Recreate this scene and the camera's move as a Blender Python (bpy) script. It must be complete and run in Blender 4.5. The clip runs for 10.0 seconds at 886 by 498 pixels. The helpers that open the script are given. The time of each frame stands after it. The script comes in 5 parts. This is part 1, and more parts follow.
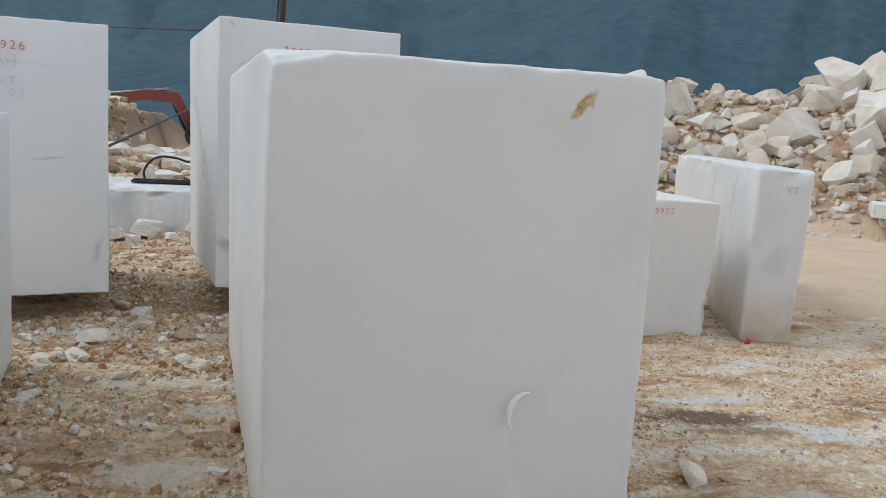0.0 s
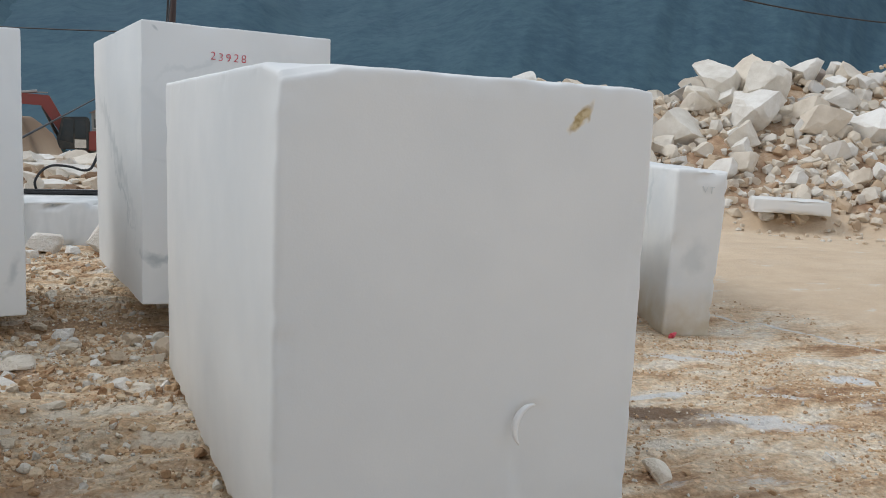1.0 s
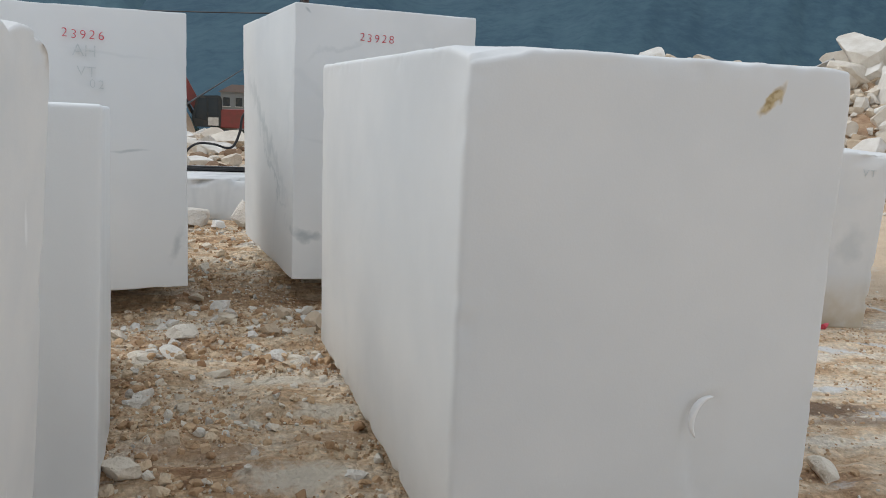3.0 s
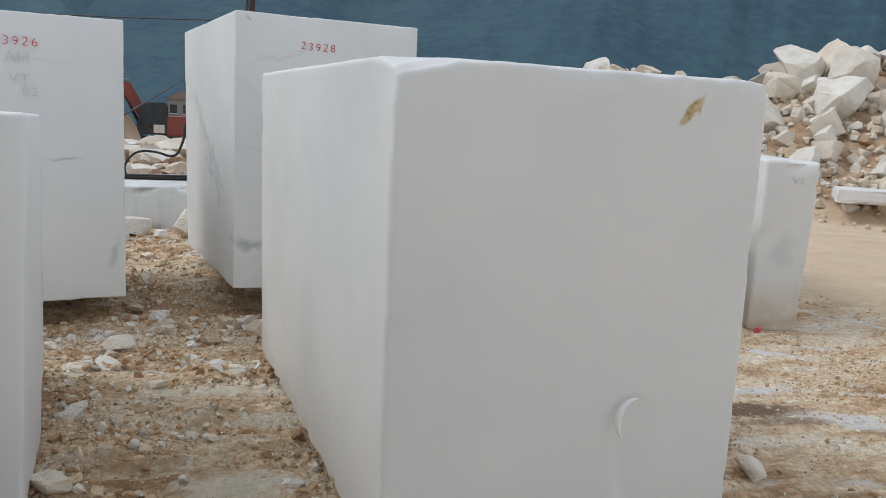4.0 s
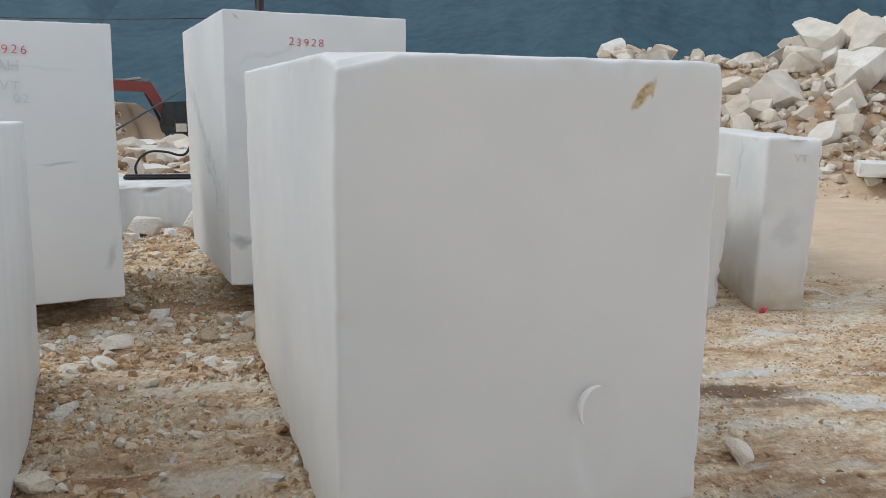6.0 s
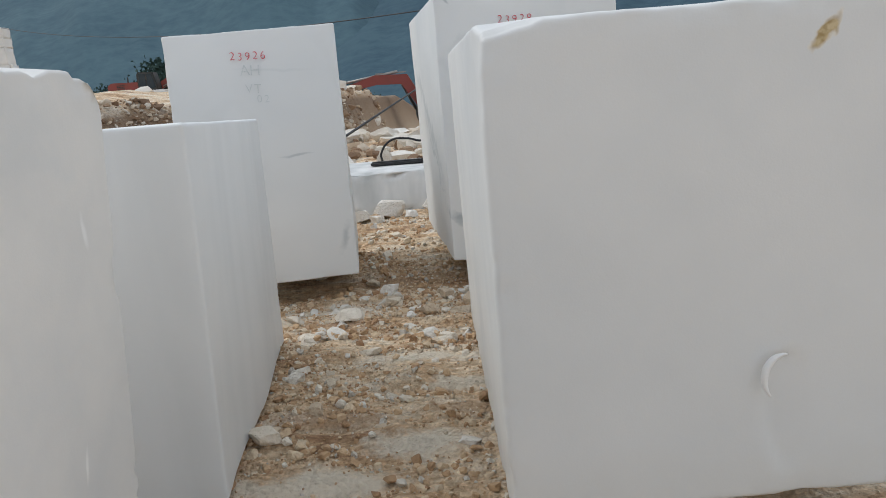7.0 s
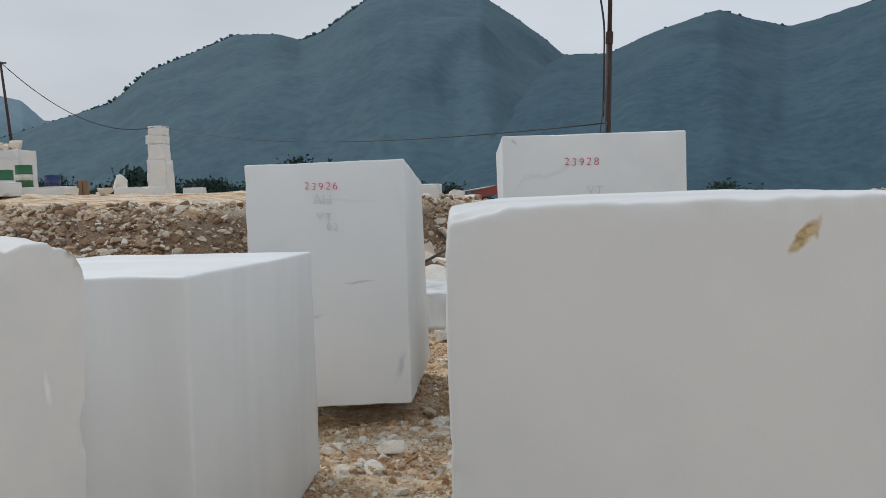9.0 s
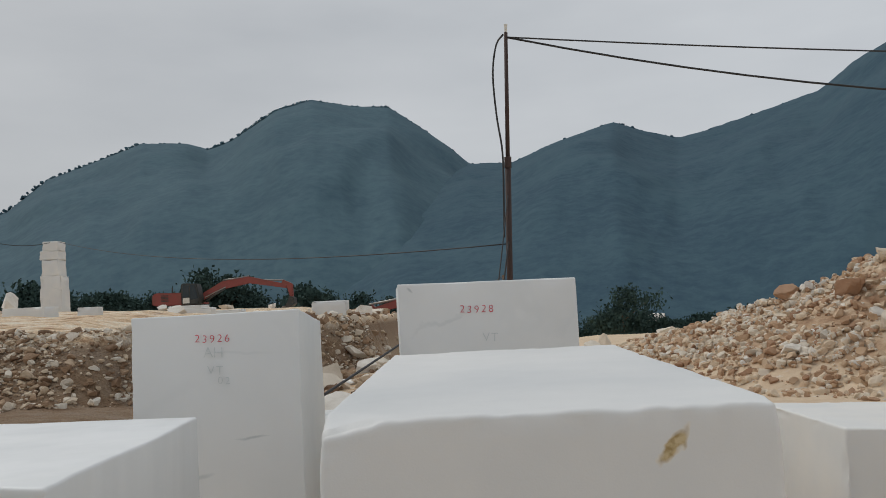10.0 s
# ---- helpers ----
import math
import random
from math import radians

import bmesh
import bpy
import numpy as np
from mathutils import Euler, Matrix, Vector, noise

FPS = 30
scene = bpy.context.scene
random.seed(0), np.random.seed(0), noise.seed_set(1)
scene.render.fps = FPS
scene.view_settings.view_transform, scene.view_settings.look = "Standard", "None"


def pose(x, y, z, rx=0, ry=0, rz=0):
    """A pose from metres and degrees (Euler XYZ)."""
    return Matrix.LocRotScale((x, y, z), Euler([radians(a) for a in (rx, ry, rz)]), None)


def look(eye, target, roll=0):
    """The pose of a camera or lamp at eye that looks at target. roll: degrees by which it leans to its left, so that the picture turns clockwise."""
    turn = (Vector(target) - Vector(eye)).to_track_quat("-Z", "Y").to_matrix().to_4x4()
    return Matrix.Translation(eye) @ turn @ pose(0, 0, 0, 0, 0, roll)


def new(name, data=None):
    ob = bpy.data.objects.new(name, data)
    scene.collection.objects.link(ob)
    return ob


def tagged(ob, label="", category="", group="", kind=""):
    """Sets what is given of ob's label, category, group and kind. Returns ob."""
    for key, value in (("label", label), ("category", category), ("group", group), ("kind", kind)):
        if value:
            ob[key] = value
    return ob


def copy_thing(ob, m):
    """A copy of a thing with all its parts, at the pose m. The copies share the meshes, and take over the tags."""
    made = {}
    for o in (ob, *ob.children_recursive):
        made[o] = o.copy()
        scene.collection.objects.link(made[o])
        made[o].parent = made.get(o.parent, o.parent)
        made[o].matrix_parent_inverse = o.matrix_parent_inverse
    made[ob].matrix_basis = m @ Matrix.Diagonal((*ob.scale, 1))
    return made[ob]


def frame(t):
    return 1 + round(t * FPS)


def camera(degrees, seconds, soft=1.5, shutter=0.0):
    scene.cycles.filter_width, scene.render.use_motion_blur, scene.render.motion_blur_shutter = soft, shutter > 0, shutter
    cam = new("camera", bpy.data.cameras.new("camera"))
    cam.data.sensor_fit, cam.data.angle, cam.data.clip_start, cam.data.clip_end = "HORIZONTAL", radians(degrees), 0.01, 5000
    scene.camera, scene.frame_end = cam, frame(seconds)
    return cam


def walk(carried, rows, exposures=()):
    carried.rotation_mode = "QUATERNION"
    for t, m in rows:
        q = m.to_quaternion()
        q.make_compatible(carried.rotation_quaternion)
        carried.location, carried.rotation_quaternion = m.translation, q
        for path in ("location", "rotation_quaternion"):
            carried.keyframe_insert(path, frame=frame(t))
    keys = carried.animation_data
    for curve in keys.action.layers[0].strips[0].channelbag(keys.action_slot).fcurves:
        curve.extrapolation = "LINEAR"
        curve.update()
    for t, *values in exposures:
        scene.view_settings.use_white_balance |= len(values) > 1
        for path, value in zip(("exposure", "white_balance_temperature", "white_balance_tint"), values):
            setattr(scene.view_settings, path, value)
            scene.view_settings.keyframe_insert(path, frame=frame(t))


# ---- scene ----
cam = camera(57.0, 10.0, soft=0.9)
PATH = [
    (0, (-0.08, -2.338, 1.451), (0.416, -0.422, 1.166), 3.3),
    (0.5, (-0.202, -2.264, 1.457), (0.482, -0.403, 1.197), 3.5),
    (1, (-0.418, -2.19, 1.474), (0.345, -0.361, 1.204), 2.7),
    (1.5, (-0.545, -2.151, 1.479), (0.144, -0.3, 1.16), 1.6),
    (2, (-0.567, -2.11, 1.475), (-0.004, -0.222, 1.125), 1.5),
    (2.2, (-0.557, -2.086, 1.478), (-0.04, -0.186, 1.125), 1.8),
    (3.3, (-0.611, -2.125, 1.483), (-0.098, -0.219, 1.158), 3.0),
    (3.5, (-0.597, -2.132, 1.489), (-0.063, -0.231, 1.171), 3.0),
    (4, (-0.548, -2.162, 1.488), (0.067, -0.284, 1.177), 2.9),
    (4.5, (-0.495, -2.196, 1.495), (0.172, -0.338, 1.174), 2.5),
    (5, (-0.478, -2.212, 1.497), (0.203, -0.358, 1.181), 2.2),
    (5.2, (-0.473, -2.217, 1.498), (0.213, -0.364, 1.184), 2.1),
    (6.3, (-0.229, -2.232, 1.512), (0.169, -0.306, 1.15), -0.9),
    (6.5, (-0.158, -2.237, 1.487), (0.109, -0.29, 1.112), -2.3),
    (7, (-0.047, -2.301, 1.477), (-0.126, -0.339, 1.102), -4.8),
    (7.5, (0.122, -2.38, 1.476), (-0.316, -0.466, 1.095), -3.5),
    (8, (0.289, -2.375, 1.539), (-0.236, -0.473, 1.213), -3.2),
    (8.5, (0.361, -2.309, 1.617), (-0.102, -0.371, 1.438), -2.4),
    (9, (0.419, -2.24, 1.666), (0.05, -0.277, 1.557), -1.8),
    (9.5, (0.497, -2.188, 1.794), (0.255, -0.203, 1.755), -2.3),
    (10, (0.529, -2.213, 1.957), (0.386, -0.223, 2.097), -2.9),
]
walk(cam, [(t, look(e, g, r)) for t, e, g, r in PATH],
     [(0, 0.48, 6270, 8.8), (2.2, 0.46, 6320, 8.8), (6.5, 0.48, 6350, 8.8), (7.5, 0.55, 6360, 8.8), (8.5, 0.47, 6360, 8.8), (9, 0.32, 6420, 8.8), (9.5, 0.45, 6550, 8.8), (10, 0.09, 6720, 8.8)])

# ---- sky, sun ----
world = bpy.data.worlds.new("overcast_sky")
scene.world = world
world.use_nodes = True
wn, wl = world.node_tree.nodes, world.node_tree.links
bg = wn["Background"]
sky = wn.new("ShaderNodeTexSky")
sky.sky_type, sky.sun_disc = "NISHITA", False
sky.sun_elevation, sky.sun_rotation = radians(48), radians(-65)
sky.air_density, sky.dust_density = 1.0, 4.0
grey = wn.new("ShaderNodeHueSaturation")
grey.inputs["Saturation"].default_value = 0.35
wl.new(sky.outputs[0], grey.inputs["Color"])
wc = wn.new("ShaderNodeTexCoord")
wm = wn.new("ShaderNodeMapping")
wm.inputs["Scale"].default_value = (1.2, 1.2, 4.0)
wl.new(wc.outputs["Generated"], wm.inputs[0])
cl = wn.new("ShaderNodeTexNoise")
cl.inputs["Scale"].default_value, cl.inputs["Detail"].default_value = 1.6, 5
wl.new(wm.outputs[0], cl.inputs["Vector"])
cr = wn.new("ShaderNodeValToRGB")
cr.color_ramp.elements[0].position, cr.color_ramp.elements[0].color = 0.3, (0.50, 0.54, 0.60, 1)
cr.color_ramp.elements[1].position, cr.color_ramp.elements[1].color = 0.72, (0.67, 0.71, 0.768, 1)
wl.new(cl.outputs[0], cr.inputs[0])
cs = wn.new("ShaderNodeVectorMath")
cs.operation = "SCALE"
wl.new(cr.outputs[0], cs.inputs[0])
wd = wn.new("ShaderNodeSeparateXYZ")
wl.new(wc.outputs["Generated"], wd.inputs[0])
wr = wn.new("ShaderNodeMapRange")
wr.inputs["From Min"].default_value, wr.inputs["From Max"].default_value = -0.7, 0.35
wr.inputs["To Min"].default_value, wr.inputs["To Max"].default_value = 6.6, 9.3
wl.new(wd.outputs["X"], wr.inputs["Value"])
wl.new(wr.outputs[0], cs.inputs["Scale"])
wx = wn.new("ShaderNodeMix")
wx.data_type = "RGBA"
wx.inputs["Factor"].default_value = 0.85
wl.new(grey.outputs[0], wx.inputs["A"])
wl.new(cs.outputs[0], wx.inputs["B"])
wl.new(wx.outputs["Result"], bg.inputs["Color"])
bg.inputs["Strength"].default_value = 0.1

sun = new("sun", bpy.data.lights.new("sun", "SUN"))
sun.data.energy, sun.data.angle, sun.data.color = 0.8, radians(25), (1.0, 0.985, 0.96)
sun.matrix_world = look((-20, 9, 24), (0, 0, 0))


# ---- material tools ----
def material(name, rough=0.7, metal=0.0):
    m = bpy.data.materials.new(name)
    m.use_nodes = True
    b = m.node_tree.nodes["Principled BSDF"]
    b.inputs["Roughness"].default_value, b.inputs["Metallic"].default_value = rough, metal
    return m, m.node_tree.nodes, m.node_tree.links, b


def place_of(n):
    return n.new("ShaderNodeNewGeometry").outputs["Position"]


def noise_of(n, l, vec, scale, detail=4, rough=0.55, stretch=None):
    if stretch:
        mp = n.new("ShaderNodeMapping")
        mp.inputs["Scale"].default_value = stretch
        l.new(vec, mp.inputs[0])
        vec = mp.outputs[0]
    t = n.new("ShaderNodeTexNoise")
    t.inputs["Scale"].default_value, t.inputs["Detail"].default_value, t.inputs["Roughness"].default_value = scale, detail, rough
    l.new(vec, t.inputs["Vector"])
    return t.outputs[0]


def ramp(n, l, fac, stops):
    r = n.new("ShaderNodeValToRGB")
    e = r.color_ramp.elements
    while len(e) < len(stops):
        e.new(0.5)
    for k, (p, c) in enumerate(stops):
        e[k].position, e[k].color = p, (*c, 1) if len(c) == 3 else c
    l.new(fac, r.inputs[0])
    return r.outputs[0]


def blend(n, l, fac, a, b, mode="MIX"):
    x = n.new("ShaderNodeMix")
    x.data_type, x.blend_type = "RGBA", mode
    if isinstance(fac, (int, float)):
        x.inputs["Factor"].default_value = fac
    else:
        l.new(fac, x.inputs["Factor"])
    for s, v in (("A", a), ("B", b)):
        if isinstance(v, tuple):
            x.inputs[s].default_value = (*v, 1)
        else:
            l.new(v, x.inputs[s])
    return x.outputs["Result"]


def maths(n, l, op, a, b=0.0, clamp=False):
    x = n.new("ShaderNodeMath")
    x.operation, x.use_clamp = op, clamp
    for k, v in enumerate((a, b)):
        if isinstance(v, (int, float)):
            x.inputs[k].default_value = v
        else:
            l.new(v, x.inputs[k])
    return x.outputs[0]


def bump(n, l, b, height, strength, distance):
    x = n.new("ShaderNodeBump")
    x.inputs["Strength"].default_value, x.inputs["Distance"].default_value = strength, distance
    l.new(height, x.inputs["Height"])
    l.new(x.outputs[0], b.inputs["Normal"])


def marble(name, vein=0.25, cloud=0.5, warm=0.0, stain=None, dirt=0.0, scale=1.0, seed=0.0, marks=(), bands=0.0, base=(0.785, 0.79, 0.785)):
    """White sawn marble: soft clouds, thin grey veins, saw grain; stain: (place, length, width, turn) of a brown pocket;
    marks: (place, turn, half sizes, colour, strength) of bruises and single veins; bands: grey upright banding."""
    m, n, l, b = material(name, 0.5)
    pos = place_of(n)
    mv = n.new("ShaderNodeMapping")
    mv.inputs["Location"].default_value = (seed, seed * 0.7, -seed)
    l.new(pos, mv.inputs[0])
    v = mv.outputs[0]
    c = ramp(n, l, noise_of(n, l, v, 1.3 * scale, 5), [(0.3, (0.71, 0.72, 0.72)), (0.62, (0.80, 0.80 - warm * 0.02, 0.79 - warm * 0.05))])
    c = blend(n, l, cloud, base, c)
    broad = ramp(n, l, noise_of(n, l, v, 0.55, 3), [(0.35, (0.89, 0.9, 0.905)), (0.65, (1.0, 0.995, 0.985))])
    c = blend(n, l, 1.0, c, broad, "MULTIPLY")
    wv = n.new("ShaderNodeTexWave")
    wv.wave_type, wv.bands_direction = "BANDS", "DIAGONAL"
    wv.inputs["Scale"].default_value, wv.inputs["Distortion"].default_value = 0.42 * scale, 14
    wv.inputs["Detail"].default_value, wv.inputs["Detail Scale"].default_value = 5, 1.1
    l.new(v, wv.inputs["Vector"])
    line = ramp(n, l, wv.outputs["Fac"], [(0.0, (1, 1, 1)), (0.055, (0, 0, 0))])
    gate = ramp(n, l, noise_of(n, l, v, 0.9, 2), [(0.5, (0, 0, 0)), (0.68, (1, 1, 1))])
    fac = maths(n, l, "MULTIPLY", maths(n, l, "MULTIPLY", line, gate), vein)
    c = blend(n, l, fac, c, (0.46, 0.50, 0.52))
    sp = ramp(n, l, noise_of(n, l, v, 3.0, 6, 0.7), [(0.68, (0, 0, 0)), (0.8, (1, 1, 1))])
    c = blend(n, l, maths(n, l, "MULTIPLY", sp, 0.35 * cloud), c, (0.9, 0.9, 0.89))
    if bands:
        bn = ramp(n, l, noise_of(n, l, v, 3.2, 3, 0.5, (1.0, 1.0, 0.06)), [(0.35, (0.64, 0.66, 0.66)), (0.6, (1.0, 1.0, 1.0))])
        c = blend(n, l, bands, c, bn, "MULTIPLY")
    for place, turn, half, colour, strength in marks:
        mm = n.new("ShaderNodeMapping")
        mm.vector_type = "TEXTURE"
        mm.inputs["Location"].default_value = place
        mm.inputs["Rotation"].default_value = [radians(a) for a in turn]
        mm.inputs["Scale"].default_value = half
        wob = n.new("ShaderNodeTexNoise")
        wob.inputs["Scale"].default_value, wob.inputs["Detail"].default_value = 7, 6
        l.new(pos, wob.inputs["Vector"])
        w2 = 0.03 + 1.3 * sorted(half)[0 if min(half) < 0.03 else 1]
        sh = n.new("ShaderNodeVectorMath")
        sh.operation = "MULTIPLY_ADD"
        sh.inputs[1].default_value, sh.inputs[2].default_value = (w2, w2, w2), (-0.5 * w2,) * 3
        l.new(wob.outputs["Color"], sh.inputs[0])
        ad = n.new("ShaderNodeVectorMath")
        l.new(pos, ad.inputs[0])
        l.new(sh.outputs[0], ad.inputs[1])
        l.new(ad.outputs[0], mm.inputs[0])
        ln_ = n.new("ShaderNodeVectorMath")
        ln_.operation = "LENGTH"
        l.new(mm.outputs[0], ln_.inputs[0])
        core = ramp(n, l, ln_.outputs["Value"], [(0.3, (1, 1, 1)), (1.0, (0, 0, 0))])
        c = blend(n, l, maths(n, l, "MULTIPLY", core, strength), c, colour)
    if dirt:
        sx = n.new("ShaderNodeSeparateXYZ")
        l.new(pos, sx.inputs[0])
        low = maths(n, l, "ADD", maths(n, l, "MULTIPLY", sx.outputs["Z"], -3.2), 1.25)
        low = maths(n, l, "MULTIPLY", low, maths(n, l, "MULTIPLY", noise_of(n, l, v, 6, 5), 1.7), clamp=True)
        c = blend(n, l, maths(n, l, "MULTIPLY", low, dirt, True), c, (0.55, 0.45, 0.30))
    if stain:
        (px, py, pz), ln, wd, turn = stain
        sm = n.new("ShaderNodeMapping")
        sm.vector_type = "TEXTURE"
        sm.inputs["Location"].default_value = (px, py, pz)
        sm.inputs["Rotation"].default_value = (0, radians(turn), 0)
        sm.inputs["Scale"].default_value = (ln, 1.0, wd)
        nz = n.new("ShaderNodeTexNoise")
        nz.inputs["Scale"].default_value = 22
        l.new(pos, nz.inputs["Vector"])
        off = n.new("ShaderNodeVectorMath")
        off.operation = "MULTIPLY_ADD"
        off.inputs[1].default_value = (0.045, 0, 0.045)
        l.new(nz.outputs["Color"], off.inputs[0])
        l.new(pos, off.inputs[2])
        l.new(off.outputs[0], sm.inputs[0])
        d = n.new("ShaderNodeVectorMath")
        d.operation = "LENGTH"
        l.new(sm.outputs[0], d.inputs[0])
        core = ramp(n, l, d.outputs["Value"], [(0.55, (1, 1, 1)), (1.0, (0, 0, 0))])
        halo = ramp(n, l, d.outputs["Value"], [(0.9, (1, 1, 1)), (1.9, (0, 0, 0))])
        tone = ramp(n, l, noise_of(n, l, pos, 30, 4), [(0.4, (0.36, 0.25, 0.10)), (0.6, (0.60, 0.48, 0.28))])
        c = blend(n, l, maths(n, l, "MULTIPLY", halo, 0.6), c, (0.87, 0.86, 0.83))
        c = blend(n, l, core, c, tone)
    l.new(c, b.inputs["Base Color"])
    g = maths(n, l, "ADD", noise_of(n, l, v, 160, 3), maths(n, l, "MULTIPLY", noise_of(n, l, v, 14, 4), 2.0))
    bump(n, l, b, g, 0.08, 0.005)
    rr = ramp(n, l, noise_of(n, l, v, 5, 4), [(0.3, (0.42,) * 3), (0.7, (0.62,) * 3)])
    l.new(rr, b.inputs["Roughness"])
    return m


def rock_material(name, tones, island=False):
    m, n, l, b = material(name, 0.85)
    pos = place_of(n)
    if island:
        rnd = n.new("ShaderNodeNewGeometry").outputs["Random Per Island"]
    else:
        rnd = n.new("ShaderNodeObjectInfo").outputs["Random"]
    c = ramp(n, l, rnd, tones)
    mo = ramp(n, l, noise_of(n, l, pos, 2.2, 6, 0.65), [(0.3, (0.80, 0.76, 0.70)), (0.6, (1.06, 1.05, 1.03))])
    c = blend(n, l, 0.8, c, mo, "MULTIPLY")
    st = ramp(n, l, noise_of(n, l, pos, 0.9, 4), [(0.56, (0, 0, 0)), (0.72, (1, 1, 1))])
    c = blend(n, l, maths(n, l, "MULTIPLY", st, 0.22), c, (0.52, 0.37, 0.24))
    l.new(c, b.inputs["Base Color"])
    bump(n, l, b, maths(n, l, "ADD", noise_of(n, l, pos, 9, 8, 0.7), noise_of(n, l, pos, 45, 4)), 0.6, 0.05)
    return m


def plain(name, colour, rough=0.6, metal=0.0, wear=0.35, tone=(0.2, 0.15, 0.1), scale=3.0):
    m, n, l, b = material(name, rough, metal)
    pos = place_of(n)
    w = ramp(n, l, noise_of(n, l, pos, scale, 7, 0.65), [(0.48, (0, 0, 0)), (0.72, (1, 1, 1))])
    c = blend(n, l, maths(n, l, "MULTIPLY", w, wear), colour, tone)
    l.new(c, b.inputs["Base Color"])
    bump(n, l, b, noise_of(n, l, pos, scale * 8, 4), 0.15, 0.01)
    return m


def ground_material():
    m, n, l, b = material("quarry_dirt", 0.95)
    pos = place_of(n)
    wide = noise_of(n, l, pos, 0.9, 6, 0.6, (0.7, 2.6, 1))
    mid = noise_of(n, l, pos, 3.6, 7, 0.68, (0.6, 1.5, 1))
    fine = noise_of(n, l, pos, 26, 6, 0.7)
    mix = maths(n, l, "ADD", maths(n, l, "MULTIPLY", wide, 0.5), maths(n, l, "MULTIPLY", mid, 0.5))
    c = ramp(n, l, mix, [(0.39, (0.40, 0.24, 0.135)), (0.455, (0.68, 0.485, 0.31)), (0.51, (0.83, 0.68, 0.50)), (0.58, (0.90, 0.83, 0.72))])
    crumb = n.new("ShaderNodeTexVoronoi")
    crumb.inputs["Scale"].default_value = 38
    l.new(pos, crumb.inputs["Vector"])
    clod = n.new("ShaderNodeTexVoronoi")
    clod.inputs["Scale"].default_value = 13
    l.new(pos, clod.inputs["Vector"])
    cell = n.new("ShaderNodeSeparateXYZ")
    l.new(crumb.outputs["Color"], cell.inputs[0])
    c = blend(n, l, 0.6, c, ramp(n, l, cell.outputs["X"], [(0.0, (0.82, 0.78, 0.73)), (0.8, (1.12, 1.1, 1.07)), (1.0, (1.3, 1.28, 1.25))]), "MULTIPLY")
    c = blend(n, l, 0.75, c, ramp(n, l, fine, [(0.3, (0.62, 0.57, 0.52)), (0.62, (1.15, 1.12, 1.08))]), "MULTIPLY")
    sx = n.new("ShaderNodeSeparateXYZ")
    l.new(pos, sx.inputs[0])
    # packed haul road east of the block yard
    along = maths(n, l, "ADD", maths(n, l, "MULTIPLY", sx.outputs["Y"], 0.42), sx.outputs["X"])
    wob = maths(n, l, "MULTIPLY", maths(n, l, "SUBTRACT", noise_of(n, l, pos, 0.7, 5), 0.5), 2.2)
    road = ramp(n, l, maths(n, l, "MULTIPLY", maths(n, l, "SUBTRACT", maths(n, l, "ADD", along, wob), 6.2), 0.9, True), [(0.0, (0, 0, 0)), (1.0, (1, 1, 1))])
    packed = ramp(n, l, noise_of(n, l, pos, 0.9, 8, 0.7), [(0.3, (0.66, 0.495, 0.34)), (0.7, (0.79, 0.63, 0.45))])
    c = blend(n, l, maths(n, l, "MULTIPLY", road, 0.9), c, packed)
    dust = ramp(n, l, noise_of(n, l, pos, 1.9, 7, 0.7, (0.5, 1.4, 1)), [(0.60, (0, 0, 0)), (0.68, (1, 1, 1))])
    c = blend(n, l, maths(n, l, "MULTIPLY", dust, 0.75), c, (0.78, 0.75, 0.70))
    # reddish earth under the near end of the rock pile
    heap = maths(n, l, "MULTIPLY", maths(n, l, "SUBTRACT", sx.outputs["Z"], 0.22, True), 4.0, True)
    heap = maths(n, l, "MULTIPLY", heap, maths(n, l, "SUBTRACT", sx.outputs["X"], 3.0, True))
    c = blend(n, l, maths(n, l, "MULTIPLY", heap, 0.9), c, ramp(n, l, noise_of(n, l, pos, 1.1, 7, 0.7), [(0.38, (0.33, 0.185, 0.105)), (0.5, (0.52, 0.35, 0.22)), (0.64, (0.74, 0.62, 0.47))]))
    bank = maths(n, l, "MULTIPLY", maths(n, l, "SUBTRACT", -2.4, sx.outputs["X"], True), maths(n, l, "SUBTRACT", sx.outputs["Y"], 9.0, True), True)
    bank = maths(n, l, "MULTIPLY", bank, maths(n, l, "MULTIPLY", maths(n, l, "SUBTRACT", 1.75, sx.outputs["Z"]), 4.0, True), True)
    c = blend(n, l, maths(n, l, "MULTIPLY", bank, 0.85), c, blend(n, l, fine, (0.11, 0.065, 0.038), (0.27, 0.175, 0.105)))
    WHITE_DUST, CREAM, WET = (0.84, 0.82, 0.79), (0.86, 0.77, 0.63), (0.20, 0.12, 0.07)
